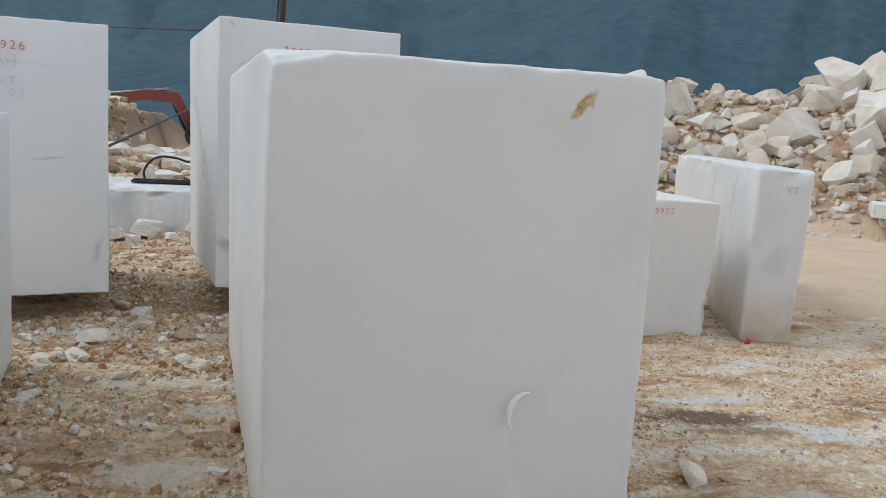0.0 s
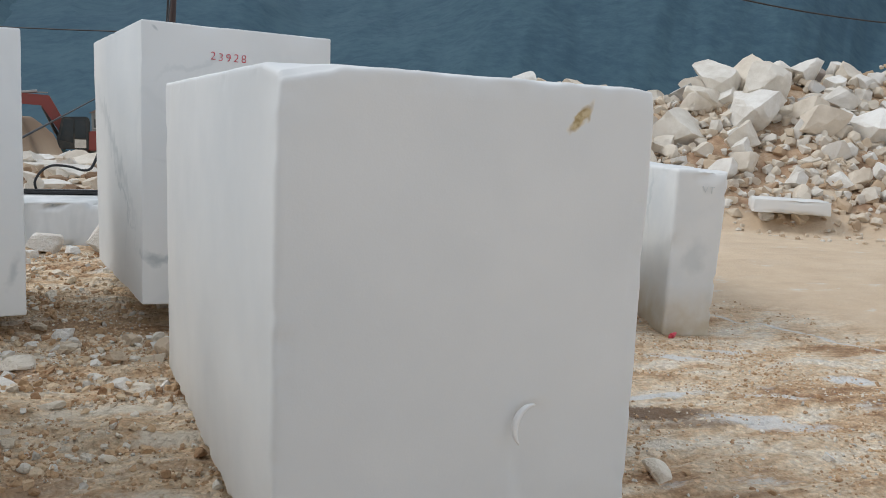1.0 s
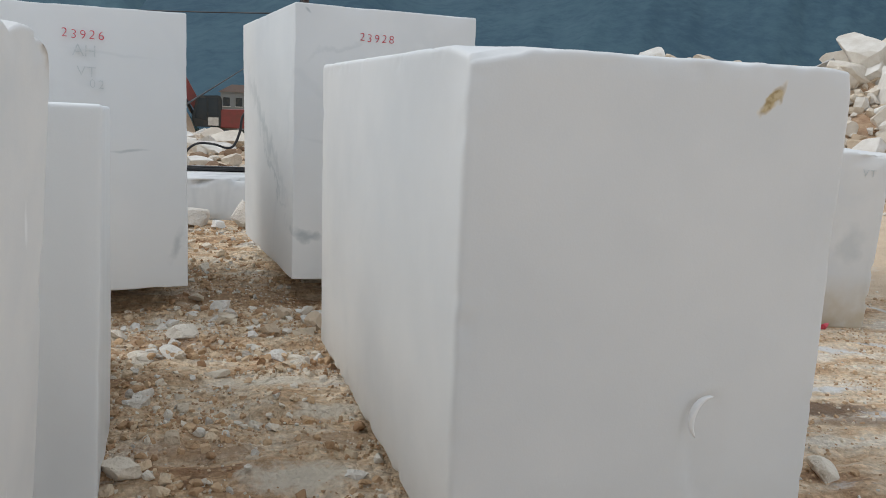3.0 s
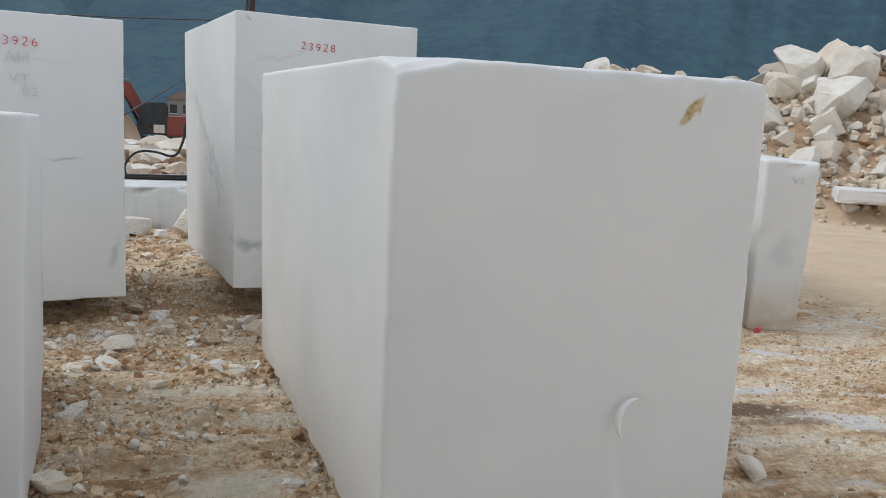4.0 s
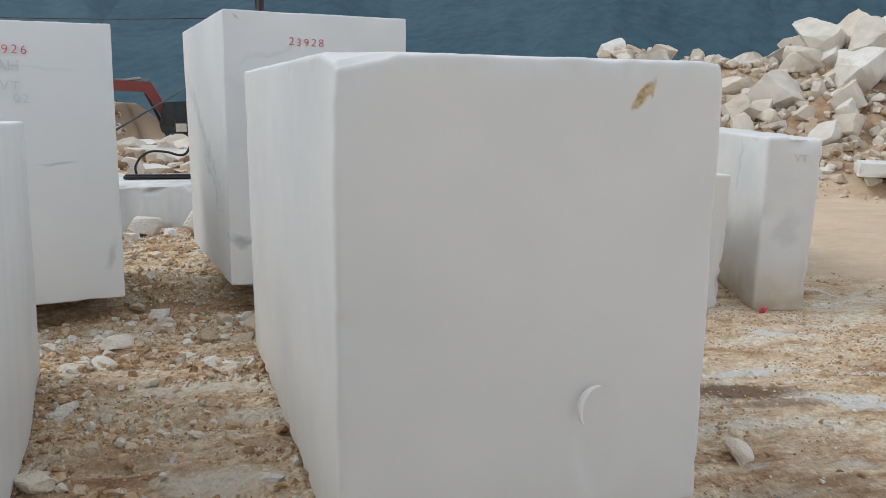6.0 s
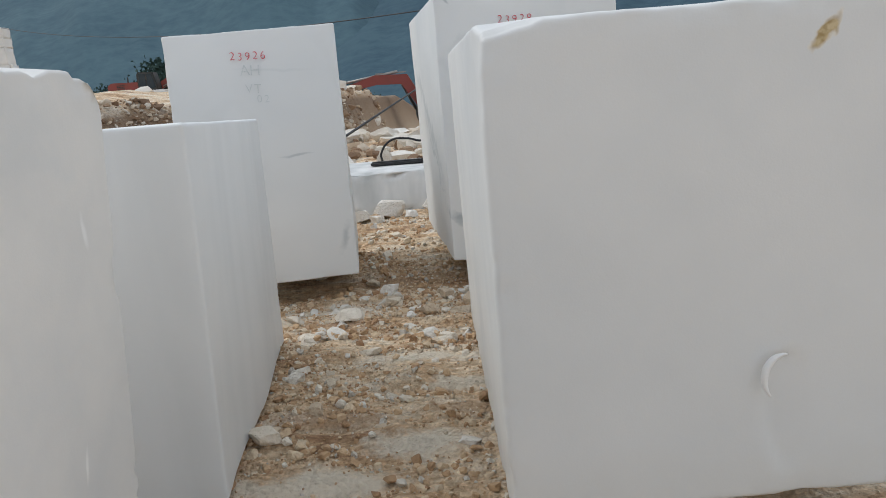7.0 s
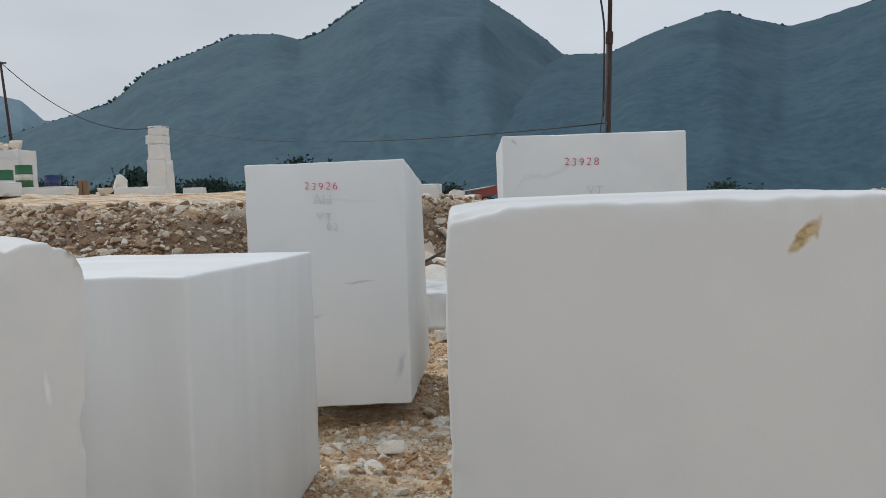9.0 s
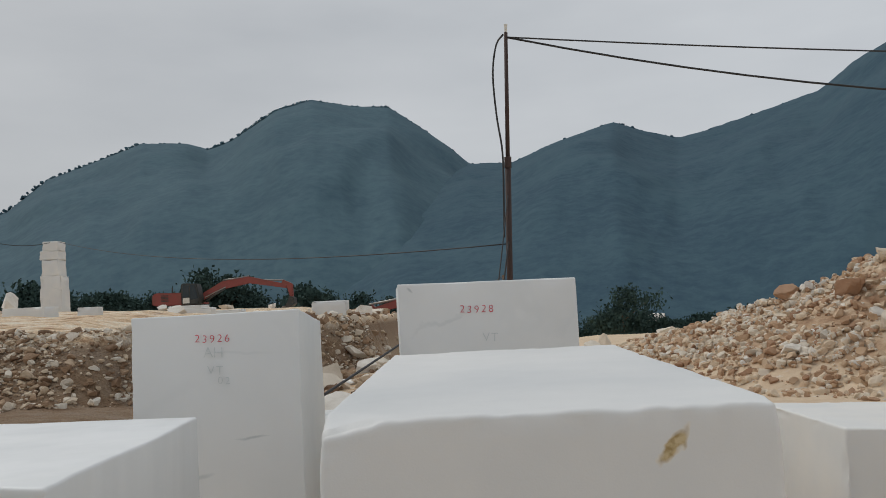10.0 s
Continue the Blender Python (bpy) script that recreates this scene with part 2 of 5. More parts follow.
    for px, py, rx, ry, turn, colour, strength in ((2.45, 1.45, 0.46, 0.12, -14, WET, 0.9), (2.55, 1.25, 0.4, 0.08, -14, (0.29, 0.18, 0.105), 0.7), (3.0, 1.18, 0.4, 0.16, -28, WHITE_DUST, 0.85), (3.36, 2.48, 0.3, 0.11, -24, WHITE_DUST, 0.95),
                                                   (2.62, 1.73, 0.4, 0.06, -8, WHITE_DUST, 0.95), (3.4, 1.52, 0.22, 0.08, -20, WHITE_DUST, 0.8), (4.25, 1.68, 0.24, 0.1, -20, WHITE_DUST, 0.95), (4.95, 2.95, 1.1, 0.035, -68, WHITE_DUST, 0.75), (3.9, 2.55, 0.3, 0.05, -20, WHITE_DUST, 0.8),
                                                   (-0.33, 1.89, 0.36, 0.10, -3, CREAM, 0.95), (-0.14, 1.51, 0.22, 0.09, 4, CREAM, 0.9), (-0.30, 0.88, 0.34, 0.13, 0, CREAM, 0.95), (-0.36, 2.42, 0.3, 0.09, 0, CREAM, 0.8), (-0.15, 3.0, 0.45, 0.3, 0, CREAM, 0.55), (-1.0, 3.0, 0.3, 0.12, 0, CREAM, 0.6),
                                                   (-0.75, 0.6, 0.4, 0.14, 5, CREAM, 0.8), (-0.25, 2.13, 0.42, 0.07, 0, (0.52, 0.31, 0.17), 0.75), (-0.95, 2.62, 0.3, 0.16, 0, (0.46, 0.27, 0.15), 0.7), (-0.6, 3.9, 0.8, 0.5, 0, (0.46, 0.31, 0.19), 0.6), (-0.75, 1.15, 0.3, 0.14, 0, (0.46, 0.28, 0.155), 0.7),
                                                   (-0.15, 1.18, 0.28, 0.08, 0, (0.50, 0.32, 0.18), 0.65), (1.9, 0.3, 0.5, 0.2, 5, (0.35, 0.23, 0.14), 0.5)):
        pm = n.new("ShaderNodeMapping")
        pm.vector_type = "TEXTURE"
        pm.inputs["Location"].default_value, pm.inputs["Rotation"].default_value, pm.inputs["Scale"].default_value = (px, py, 0), (0, 0, radians(turn)), (rx, ry, 50)
        l.new(pos, pm.inputs[0])
        pl = n.new("ShaderNodeVectorMath")
        pl.operation = "LENGTH"
        l.new(pm.outputs[0], pl.inputs[0])
        fr = maths(n, l, "ADD", pl.outputs["Value"], maths(n, l, "MULTIPLY", maths(n, l, "SUBTRACT", noise_of(n, l, pos, 7, 6, 0.7), 0.5), 2.2))
        c = blend(n, l, maths(n, l, "MULTIPLY", ramp(n, l, fr, [(0.55, (1, 1, 1)), (1.05, (0, 0, 0))]), strength), c, colour)
    l.new(c, b.inputs["Base Color"])
    h = maths(n, l, "ADD", maths(n, l, "MULTIPLY", fine, 0.5), mid)
    rough = maths(n, l, "SUBTRACT", 1.0, maths(n, l, "MULTIPLY", road, 0.85))
    h = maths(n, l, "SUBTRACT", h, maths(n, l, "MULTIPLY", rough, maths(n, l, "ADD", maths(n, l, "MULTIPLY", crumb.outputs["Distance"], 0.35), maths(n, l, "MULTIPLY", clod.outputs["Distance"], 0.6))))
    bump(n, l, b, h, 1.0, 0.06)
    return m


def foliage(name, dark, light, scale):
    m, n, l, b = material(name, 0.9)
    b.inputs["Specular IOR Level"].default_value = 0.1
    pos = place_of(n)
    a = noise_of(n, l, pos, scale, 6, 0.7)
    w = noise_of(n, l, pos, scale * 0.12, 4)
    c = ramp(n, l, maths(n, l, "ADD", maths(n, l, "MULTIPLY", a, 0.65), maths(n, l, "MULTIPLY", w, 0.35)), [(0.40, dark), (0.59, light)])
    l.new(c, b.inputs["Base Color"])
    bump(n, l, b, a, 0.12, 0.5)
    return m


M_A = marble("marble_main", 0.05, 0.7, 0.1, ((0.978, 0.0, 1.576), 0.075, 0.022, -48), 0.22, 1.0, 3.0)
GREY, PALE = (0.45, 0.49, 0.50), (0.9, 0.9, 0.89)
M_B = marble("marble_veined", 0.10, 0.45, 0.1, None, 0.0, 1.2, 7.0, [((-0.13, 3.41, 0.6), (0, 10, 0), (0.13, 0.2, 0.05), GREY, 0.8), ((-0.12, 3.41, 2.08), (0, 40, 0), (0.03, 0.1, 0.012), GREY, 0.7),
             ((-0.33, 4.5, 1.28), (27, 0, 7), (0.3, 1.15, 0.10), GREY, 0.5), ((-0.3, 4.2, 1.0), (27, 0, 7), (0.3, 0.8, 0.035), GREY, 0.5),
             ((0.2, 3.42, 1.2), (0, 8, 0), (0.4, 0.2, 0.02), GREY, 0.25), ((0.1, 3.42, 1.86), (0, -20, 0), (0.3, 0.2, 0.03), GREY, 0.2)], base=(0.87, 0.885, 0.89))
M_C = marble("marble_clean", 0.12, 0.4, 0.1, None, 0.0, 0.9, 12.0, [((-1.2, 3.21, 1.145), (0, -6, 8), (0.13, 0.2, 0.012), GREY, 0.6),
             ((-0.94, 3.25, 0.55), (0, 20, 8), (0.05, 0.2, 0.13), GREY, 0.55), ((-1.55, 3.17, 0.9), (0, -10, 8), (0.12, 0.2, 0.02), GREY, 0.4), ((-1.3, 3.2, 1.72), (0, 4, 8), (0.3, 0.2, 0.015), GREY, 0.14)], base=(0.88, 0.895, 0.90))
M_D = marble("marble_grey_veined", 0.5, 0.9, 0.3, None, 0.8, 1.6, 21.0, [((3.96, 3.05, 0.62), (0, 15, -20), (0.12, 0.3, 0.16), GREY, 0.4), ((4.3, 4.4, 1.0), (0, 0, 17), (0.2, 0.06, 0.5), GREY, 0.5), ((4.1, 3.9, 0.5), (0, 0, 17), (0.2, 0.1, 0.3), GREY, 0.5), ((4.0, 3.7, 1.0), (0, 0, 17), (0.2, 0.05, 0.35), GREY, 0.4)], base=(0.85, 0.87, 0.875))
M_E = marble("marble_smooth", 0.05, 0.3, 0.0, None, 0.0, 1.0, 30.0, bands=0.2, base=(0.89, 0.905, 0.915))
M_F = marble("marble_clouded", 0.2, 1.0, 0.3, None, 0.0, 1.9, 41.0, [((-1.0, -0.95, 1.16), (15, 0, 0), (0.3, 0.2, 0.12), (0.58, 0.61, 0.62), 0.5), ((-1.0, -1.08, 1.42), (25, 0, 0), (0.3, 0.03, 0.05), PALE, 0.9), ((-1.0, -0.87, 1.13), (-35, 0, 0), (0.3, 0.022, 0.075), PALE, 0.9),
             ((-1.0, -1.08, 1.10), (60, 0, 0), (0.3, 0.03, 0.08), PALE, 0.9), ((-1.0, -0.36, 1.22), (8, 0, 0), (0.3, 0.012, 0.06), PALE, 0.9), ((-1.0, -0.47, 0.66), (-12, 0, 0), (0.3, 0.01, 0.06), PALE, 0.9), ((-1.0, -0.93, 1.46), (0, 0, 0), (0.3, 0.025, 0.035), PALE, 0.7),
             ((-1.0, -0.9, 0.6), (35, 0, 0), (0.3, 0.06, 0.4), PALE, 0.5), ((-1.0, -0.6, 1.45), (0, 0, 0), (0.3, 0.3, 0.12), (0.7, 0.72, 0.72), 0.5)])
M_SLAB = marble("marble_grey_slab", 0.4, 1.0, 0.0, None, 0.0, 2.4, 63.0, bands=0.8, base=(0.6, 0.63, 0.63))
M_FAR = marble("marble_rough", 0.3, 0.8, 1.0, None, 0.0, 1.0, 55.0)
M_ROCK = rock_material("limestone_boulder", [(0.0, (0.74, 0.65, 0.54)), (0.35, (0.80, 0.735, 0.64)), (0.7, (0.82, 0.785, 0.72)), (0.93, (0.78, 0.76, 0.73)), (0.965, (0.36, 0.36, 0.36)), (1.0, (0.5, 0.34, 0.24))])
M_WHITE = rock_material("white_marble_rubble", [(0.0, (0.80, 0.765, 0.71)), (1.0, (0.88, 0.865, 0.83))])
M_GRAVEL = rock_material("gravel_mix", [(0.0, (0.46, 0.285, 0.16)), (0.5, (0.70, 0.49, 0.30)), (0.78, (0.82, 0.68, 0.50)), (0.92, (0.89, 0.85, 0.77)), (1.0, (0.62, 0.58, 0.53))], True)
M_RUBBLE = rock_material("rubble_mix", [(0.0, (0.18, 0.105, 0.06)), (0.35, (0.36, 0.24, 0.15)), (0.6, (0.62, 0.50, 0.37)), (1.0, (0.80, 0.76, 0.69))], True)
M_PILE2 = rock_material("pile_rubble_mix", [(0.0, (0.46, 0.32, 0.205)), (0.3, (0.64, 0.51, 0.37)), (0.65, (0.75, 0.66, 0.54)), (1.0, (0.80, 0.77, 0.72))], True)
M_STONE = rock_material("yard_stone", [(0.0, (0.66, 0.53, 0.39)), (0.4, (0.80, 0.71, 0.58)), (0.8, (0.86, 0.81, 0.73)), (1.0, (0.86, 0.84, 0.80))])
M_REDROCK = rock_material("rusty_rock", [(0.0, (0.42, 0.245, 0.155)), (1.0, (0.56, 0.38, 0.26))])
M_EARTH = rock_material("earthy_rubble_mix", [(0.0, (0.36, 0.205, 0.12)), (0.4, (0.58, 0.40, 0.26)), (0.75, (0.76, 0.63, 0.48)), (1.0, (0.82, 0.77, 0.69))], True)
M_PILE = rock_material("pile_stone_mix", [(0.0, (0.66, 0.55, 0.42)), (0.4, (0.75, 0.67, 0.56)), (1.0, (0.79, 0.77, 0.73))], True)
M_GROUND = ground_material()
# blue distance haze is painted into these three forest colours
M_HILL_HAZED = foliage("forest_slope_hazed", (0.044, 0.085, 0.118), (0.064, 0.116, 0.146), 0.25)
M_HILLMID_HAZED = foliage("forest_slope_middle_hazed", (0.058, 0.106, 0.137), (0.082, 0.142, 0.170), 0.22)
M_HILLFAR_HAZED = foliage("forest_slope_far_hazed", (0.14, 0.215, 0.26), (0.17, 0.25, 0.295), 0.1)
M_LEAF = foliage("tree_leaves", (0.034, 0.062, 0.056), (0.056, 0.092, 0.078), 1.5)
M_BARK = plain("bark", (0.12, 0.09, 0.06), 0.9)
M_RED = plain("machine_red", (0.25, 0.055, 0.045), 0.55, 0, 0.6, (0.12, 0.06, 0.04), 2.0)
M_DARK = plain("machine_dark", (0.03, 0.035, 0.035), 0.55)
M_STEEL = plain("worn_steel", (0.35, 0.33, 0.31), 0.45, 0.7)
M_GLASS = plain("cab_glass", (0.02, 0.03, 0.035), 0.08, 0, 0.1)
M_CABLE = plain("black_cable", (0.02, 0.02, 0.022), 0.6, 0, 0.2, (0.1, 0.09, 0.08))
M_POLE = plain("rusty_pole", (0.06, 0.035, 0.03), 0.7, 0.2, 0.6, (0.02, 0.018, 0.018), 1.5)
M_PAINT = plain("red_paint", (0.60, 0.05, 0.08), 0.6, 0, 0.5, (0.8, 0.6, 0.6), 60)
M_PENCIL = plain("grey_crayon", (0.62, 0.655, 0.655), 0.8, 0, 0.9, (0.78, 0.79, 0.79), 40)
M_CHIP = marble("marble_fresh_chip", 0.0, 0.1, 0.0, None, 0.0, 1.0, 3.0, base=(0.93, 0.93, 0.925))
M_GREEN = plain("green_drum", (0.02, 0.14, 0.06), 0.45)
M_BLUE = plain("blue_drum", (0.015, 0.04, 0.14), 0.45)
M_PALE = plain("pale_band", (0.7, 0.68, 0.62), 0.6)
M_WOOD = plain("old_timber", (0.23, 0.15, 0.09), 0.85)
M_WALL = plain("house_plaster", (0.26, 0.27, 0.26), 0.85)
M_ROOF = plain("roof_tiles", (0.24, 0.19, 0.17), 0.8)

# ---- mesh tools ----
def link_mesh(name, verts, faces, mat, smooth=False):
    me = bpy.data.meshes.new(name)
    me.from_pydata(verts, [], faces)
    me.materials.append(mat)
    me.polygons.foreach_set("use_smooth", [smooth] * len(me.polygons))
    me.update()
    return me


def part(name, bm, mat, parent=None, label="", smooth=False):
    me = bpy.data.meshes.new(name)
    bmesh.ops.recalc_face_normals(bm, faces=bm.faces)
    bm.to_mesh(me)
    bm.free()
    me.materials.append(mat)
    me.polygons.foreach_set("use_smooth", [smooth] * len(me.polygons))
    ob = new(name, me)
    if parent is not None:
        ob.parent = parent
    if label:
        ob["label"] = label
    return ob


def empty(name, m, label, category, group=""):
    ob = new(name)
    ob.empty_display_size = 0.2
    ob.matrix_world = m
    return tagged(ob, label, category, group)


def box_bm(size, centre=(0, 0, 0), bevel=0.0, rot=None):
    bm = bmesh.new()
    m = Matrix.Translation(centre) @ (rot if rot is not None else Matrix.Identity(4)) @ Matrix.Diagonal((*size, 1))
    bmesh.ops.create_cube(bm, size=1, matrix=m)
    if bevel:
        bmesh.ops.bevel(bm, geom=list(bm.edges), offset=bevel, segments=2, affect="EDGES", profile=0.6)
    return bm


def prism_bm(poly, y0, y1, bevel=0.0):
    """A side outline in x, z made thick from y0 to y1."""
    bm = bmesh.new()
    a = [bm.verts.new((x, y0, z)) for x, z in poly]
    b = [bm.verts.new((x, y1, z)) for x, z in poly]
    bm.faces.new(a)
    bm.faces.new(b[::-1])
    for k in range(len(poly)):
        j = (k + 1) % len(poly)
        bm.faces.new((a[j], a[k], b[k], b[j]))
    if bevel:
        bmesh.ops.bevel(bm, geom=list(bm.edges), offset=bevel, segments=2, affect="EDGES")
    return bm


def tube_bm(points, radius, sides=8, bm=None):
    """A round tube along points; radius: one number or one for each point."""
    bm = bm or bmesh.new()
    pts = [Vector(p) for p in points]
    rad = radius if isinstance(radius, (list, tuple)) else [radius] * len(pts)
    rings, u = [], None
    for k, p in enumerate(pts):
        d = (pts[min(k + 1, len(pts) - 1)] - pts[max(k - 1, 0)]).normalized()
        if u is None:
            u = d.cross(Vector((0, 0, 1)) if abs(d.z) < 0.95 else Vector((1, 0, 0)))
        u = (u - d * u.dot(d)).normalized()
        v = d.cross(u)
        rings.append([bm.verts.new(p + rad[k] * (math.cos(a) * u + math.sin(a) * v)) for a in (2 * math.pi * i / sides for i in range(sides))])
    for r, s in zip(rings, rings[1:]):
        for i in range(sides):
            bm.faces.new((r[i], r[(i + 1) % sides], s[(i + 1) % sides], s[i]))
    bm.faces.new(rings[0][::-1])
    bm.faces.new(rings[-1])
    return bm


def hang(a, b, sag, n=24):
    """Points of a slack cable from a to b."""
    a, b = Vector(a), Vector(b)
    return [a.lerp(b, k / n) - Vector((0, 0, sag * 4 * (k / n) * (1 - k / n))) for k in range(n + 1)]


def smooth01(a, b, x):
    t = min(1.0, max(0.0, (x - a) / (b - a)))
    return t * t * (3 - 2 * t)


def fbm(x, y, z=0.0, octaves=4):
    return noise.fractal(Vector((x, y, z)), 1.0, 2.0, octaves)

# ---- the lie of the land ----
RIDGE = [(4.2, 30, 0.2), (5.6, 24, 0.75), (6.8, 21.5, 1.35), (8.6, 19.6, 2.05), (10.6, 18, 3.1), (12.2, 15.8, 2.6), (14.6, 15.2, 3.2), (16.5, 14.3, 3.55), (22, 13, 4.0), (30, 8, 3.8)]


def pile_height(x, y):
    best = 0.0
    for (ax, ay, ah), (bx, by, bh) in zip(RIDGE, RIDGE[1:]):
        dx, dy = bx - ax, by - ay
        t = min(1.0, max(0.0, ((x - ax) * dx + (y - ay) * dy) / (dx * dx + dy * dy)))
        d = math.hypot(x - ax - t * dx, y - ay - t * dy)
        h = ah + t * (bh - ah)
        best = max(best, h * (1 - d / (1.75 * h + 0.4)))
    return best


def bank_height(x, y):
    """The rubble bank and the raised yard west of the blocks."""
    if x > -2.8:
        return 0.0
    foot = 10.9 + smooth01(-7.5, -3.0, x) * 7.5
    rise = smooth01(foot, foot + 2.5, y)
    top = 1.2 + 0.055 * min(5.0, max(0.0, -x - 4)) + 0.03 * min(15.0, max(0.0, -x - 9)) + 0.04 * max(0.0, min(y, 30) - 14)
    return rise * top * smooth01(-2.8, -3.7, x)


def ground_z(x, y):
    z = -0.02 + 0.12 * smooth01(2.2, -0.5, x) * smooth01(-0.6, 1.7, y)
    near = smooth01(14, 6, math.hypot(x - 0.5, y - 2))
    z += near * (0.035 * fbm(x * 1.1, y * 2.6, 3) + 0.022 * fbm(x * 0.9, y * 6.5, 12) * smooth01(4.5, 2.5, x) + 0.03 * fbm(x * 4, y * 6, 9) * smooth01(3.2, 1.5, x) + 0.008 * fbm(x * 9, y * 9, 2, 2))
    z += 0.05 * fbm(x * 0.3, y * 0.3, 5) * (1 - near)
    # rubble ground behind the blocks, then the low pit floor
    z += 0.32 * smooth01(6.8, 9.0, y) * smooth01(26, 18, y) * smooth01(3.5, 1.5, x) * (1 + 0.5 * fbm(x * 0.5, y * 0.5, 8))
    z -= 0.4 * smooth01(26, 33, y) * smooth01(60, 50, y) * smooth01(6, 2, x) * smooth01(-9, -6, x)
    z -= 9.0 * smooth01(40, 115, y)
    p = pile_height(x, y)
    if p > 0:
        z += p * (1 + 0.12 * fbm(x * 0.6, y * 0.6, 4)) + 0.08 * fbm(x * 1.8, y * 1.8, 2)
    k = bank_height(x, y)
    if k > 0:
        z += k + 0.07 * fbm(x * 1.3, y * 1.3, 6) * min(1.0, k)
    return z


def steps(lo, hi, fine, f0, f1, grow):
    a = [f0]
    s = fine
    while a[0] > lo:
        s *= grow
        a.insert(0, a[0] - s)
    while a[-1] < f1:
        a.append(a[-1] + fine)
    s = fine
    while a[-1] < hi:
        s *= grow
        a.append(a[-1] + s)
    return a


xs, ys = steps(-900, 900, 0.05, -2.6, 4.6, 1.045), steps(-80, 1100, 0.05, -1.0, 6.5, 1.04)
gv = [(x, y, ground_z(x, y)) for y in ys for x in xs]
nx = len(xs)
gf = [(r * nx + c, r * nx + c + 1, (r + 1) * nx + c + 1, (r + 1) * nx + c) for r in range(len(ys) - 1) for c in range(nx - 1)]
tagged(new("ground", link_mesh("ground", gv, gf, M_GROUND, True)), "tan and brown quarry dirt with pale stone dust", "ground", kind="structure")


# ---- forested mountains ----
def mountain(name, profile, y_top, y_foot, seed, mat, label):
    px, pz = [p[0] for p in profile], [p[1] for p in profile]
    cols = list(np.arange(px[0], px[-1], 3.2))
    rows = 90
    v, f = [], []
    for r in range(rows + 1):
        t = r / rows
        for x in cols:
            top = float(np.interp(x, px, pz))
            s = t ** 0.8
            y = y_foot + (y_top - y_foot) * t + 25 * fbm(x * 0.008, t * 2, seed) * math.sin(t * math.pi)
            crag = 0.07 * top * fbm(x * 0.012, t * 2.2, seed + 4, 2) * math.sin(t * math.pi)
            tree = 0.8 * abs(noise.noise(Vector((x * 0.09, y * 0.09, seed)))) + 0.6 * abs(noise.noise(Vector((x * 0.31, y * 0.27, seed + 2))))
            v.append((x * y / y_top, y, -9.0 + (top + 9.0) * s + crag - 0.4 + tree))
    for x in cols:
        v.append((x, y_top + 40, 0))
    n = len(cols)
    for r in range(rows + 1):
        for c in range(n - 1):
            f.append((r * n + c, r * n + c + 1, (r + 1) * n + c + 1, (r + 1) * n + c))
    ob = tagged(new(name, link_mesh(name, v, f, mat, True)), label, "mountain", kind="structure")
    # tree crowns that break the skyline
    rng = random.Random(seed)
    tv, tf = [], []
    for k in range(int((px[-1] - px[0]) / 0.5)):
        x = rng.uniform(px[0], px[-1])
        z = float(np.interp(x, px, pz))
        blob(tv, tf, rng, (x, y_top - rng.uniform(0, 8), z + rng.uniform(-3.5, -1.9)), rng.uniform(0.7, 1.7))
    part_ob = new("skyline_trees", link_mesh("skyline_trees", tv, tf, mat))
    part_ob.parent = ob
    tagged(part_ob, kind="stuff")


ICO = bmesh.new()
bmesh.ops.create_icosphere(ICO, subdivisions=1, radius=1)
ICO_V = [v.co.copy() for v in ICO.verts]
ICO_F = [tuple(v.index for v in f.verts) for f in ICO.faces]
ICO.free()


def blob(tv, tf, rng, centre, r):
    o = len(tv)
    for c in ICO_V:
        q = r * rng.uniform(0.65, 1.25)
        tv.append((centre[0] + c.x * q, centre[1] + c.y * q, centre[2] + c.z * q))
    tf.extend(tuple(i + o for i in f) for f in ICO_F)


# each ridge carries its haze in the slope colour, palest on the farthest
mountain("mountain_far", [(-1100, 150), (-782, 163), (-732, 156), (-692, 146), (-662, 120), (-614, 116), (-574, 104), (-541, 90), (-400, 50)], 900, 560, 5, M_HILLFAR_HAZED, "hazy blue forested ridge in the distance")
mountain("mountain_centre", [(-620, 30), (-500, 70), (-393, 95), (-358, 119), (-299, 137), (-281, 143), (-244, 141), (-226, 135), (-207, 141), (-170, 163), (-143, 169), (-107, 161), (-81, 159), (-55, 140), (-34, 123), (-21, 111), (40, 90), (120, 60)], 620, 180, 9, M_HILLMID_HAZED, "dark forested mountain with a rounded double summit, tinted blue-green by painted haze")
mountain("mountain_east", [(-170, 20), (-100, 55), (-48, 79), (-17, 93), (11, 92), (37, 103), (76, 114), (95, 107), (116, 101), (134, 105), (166, 114), (206, 126), (228, 143), (253, 156), (330, 190), (450, 210), (700, 240), (1000, 230)], 520, 130, 13, M_HILL_HAZED, "dark forested ridge rising to a steep peak")


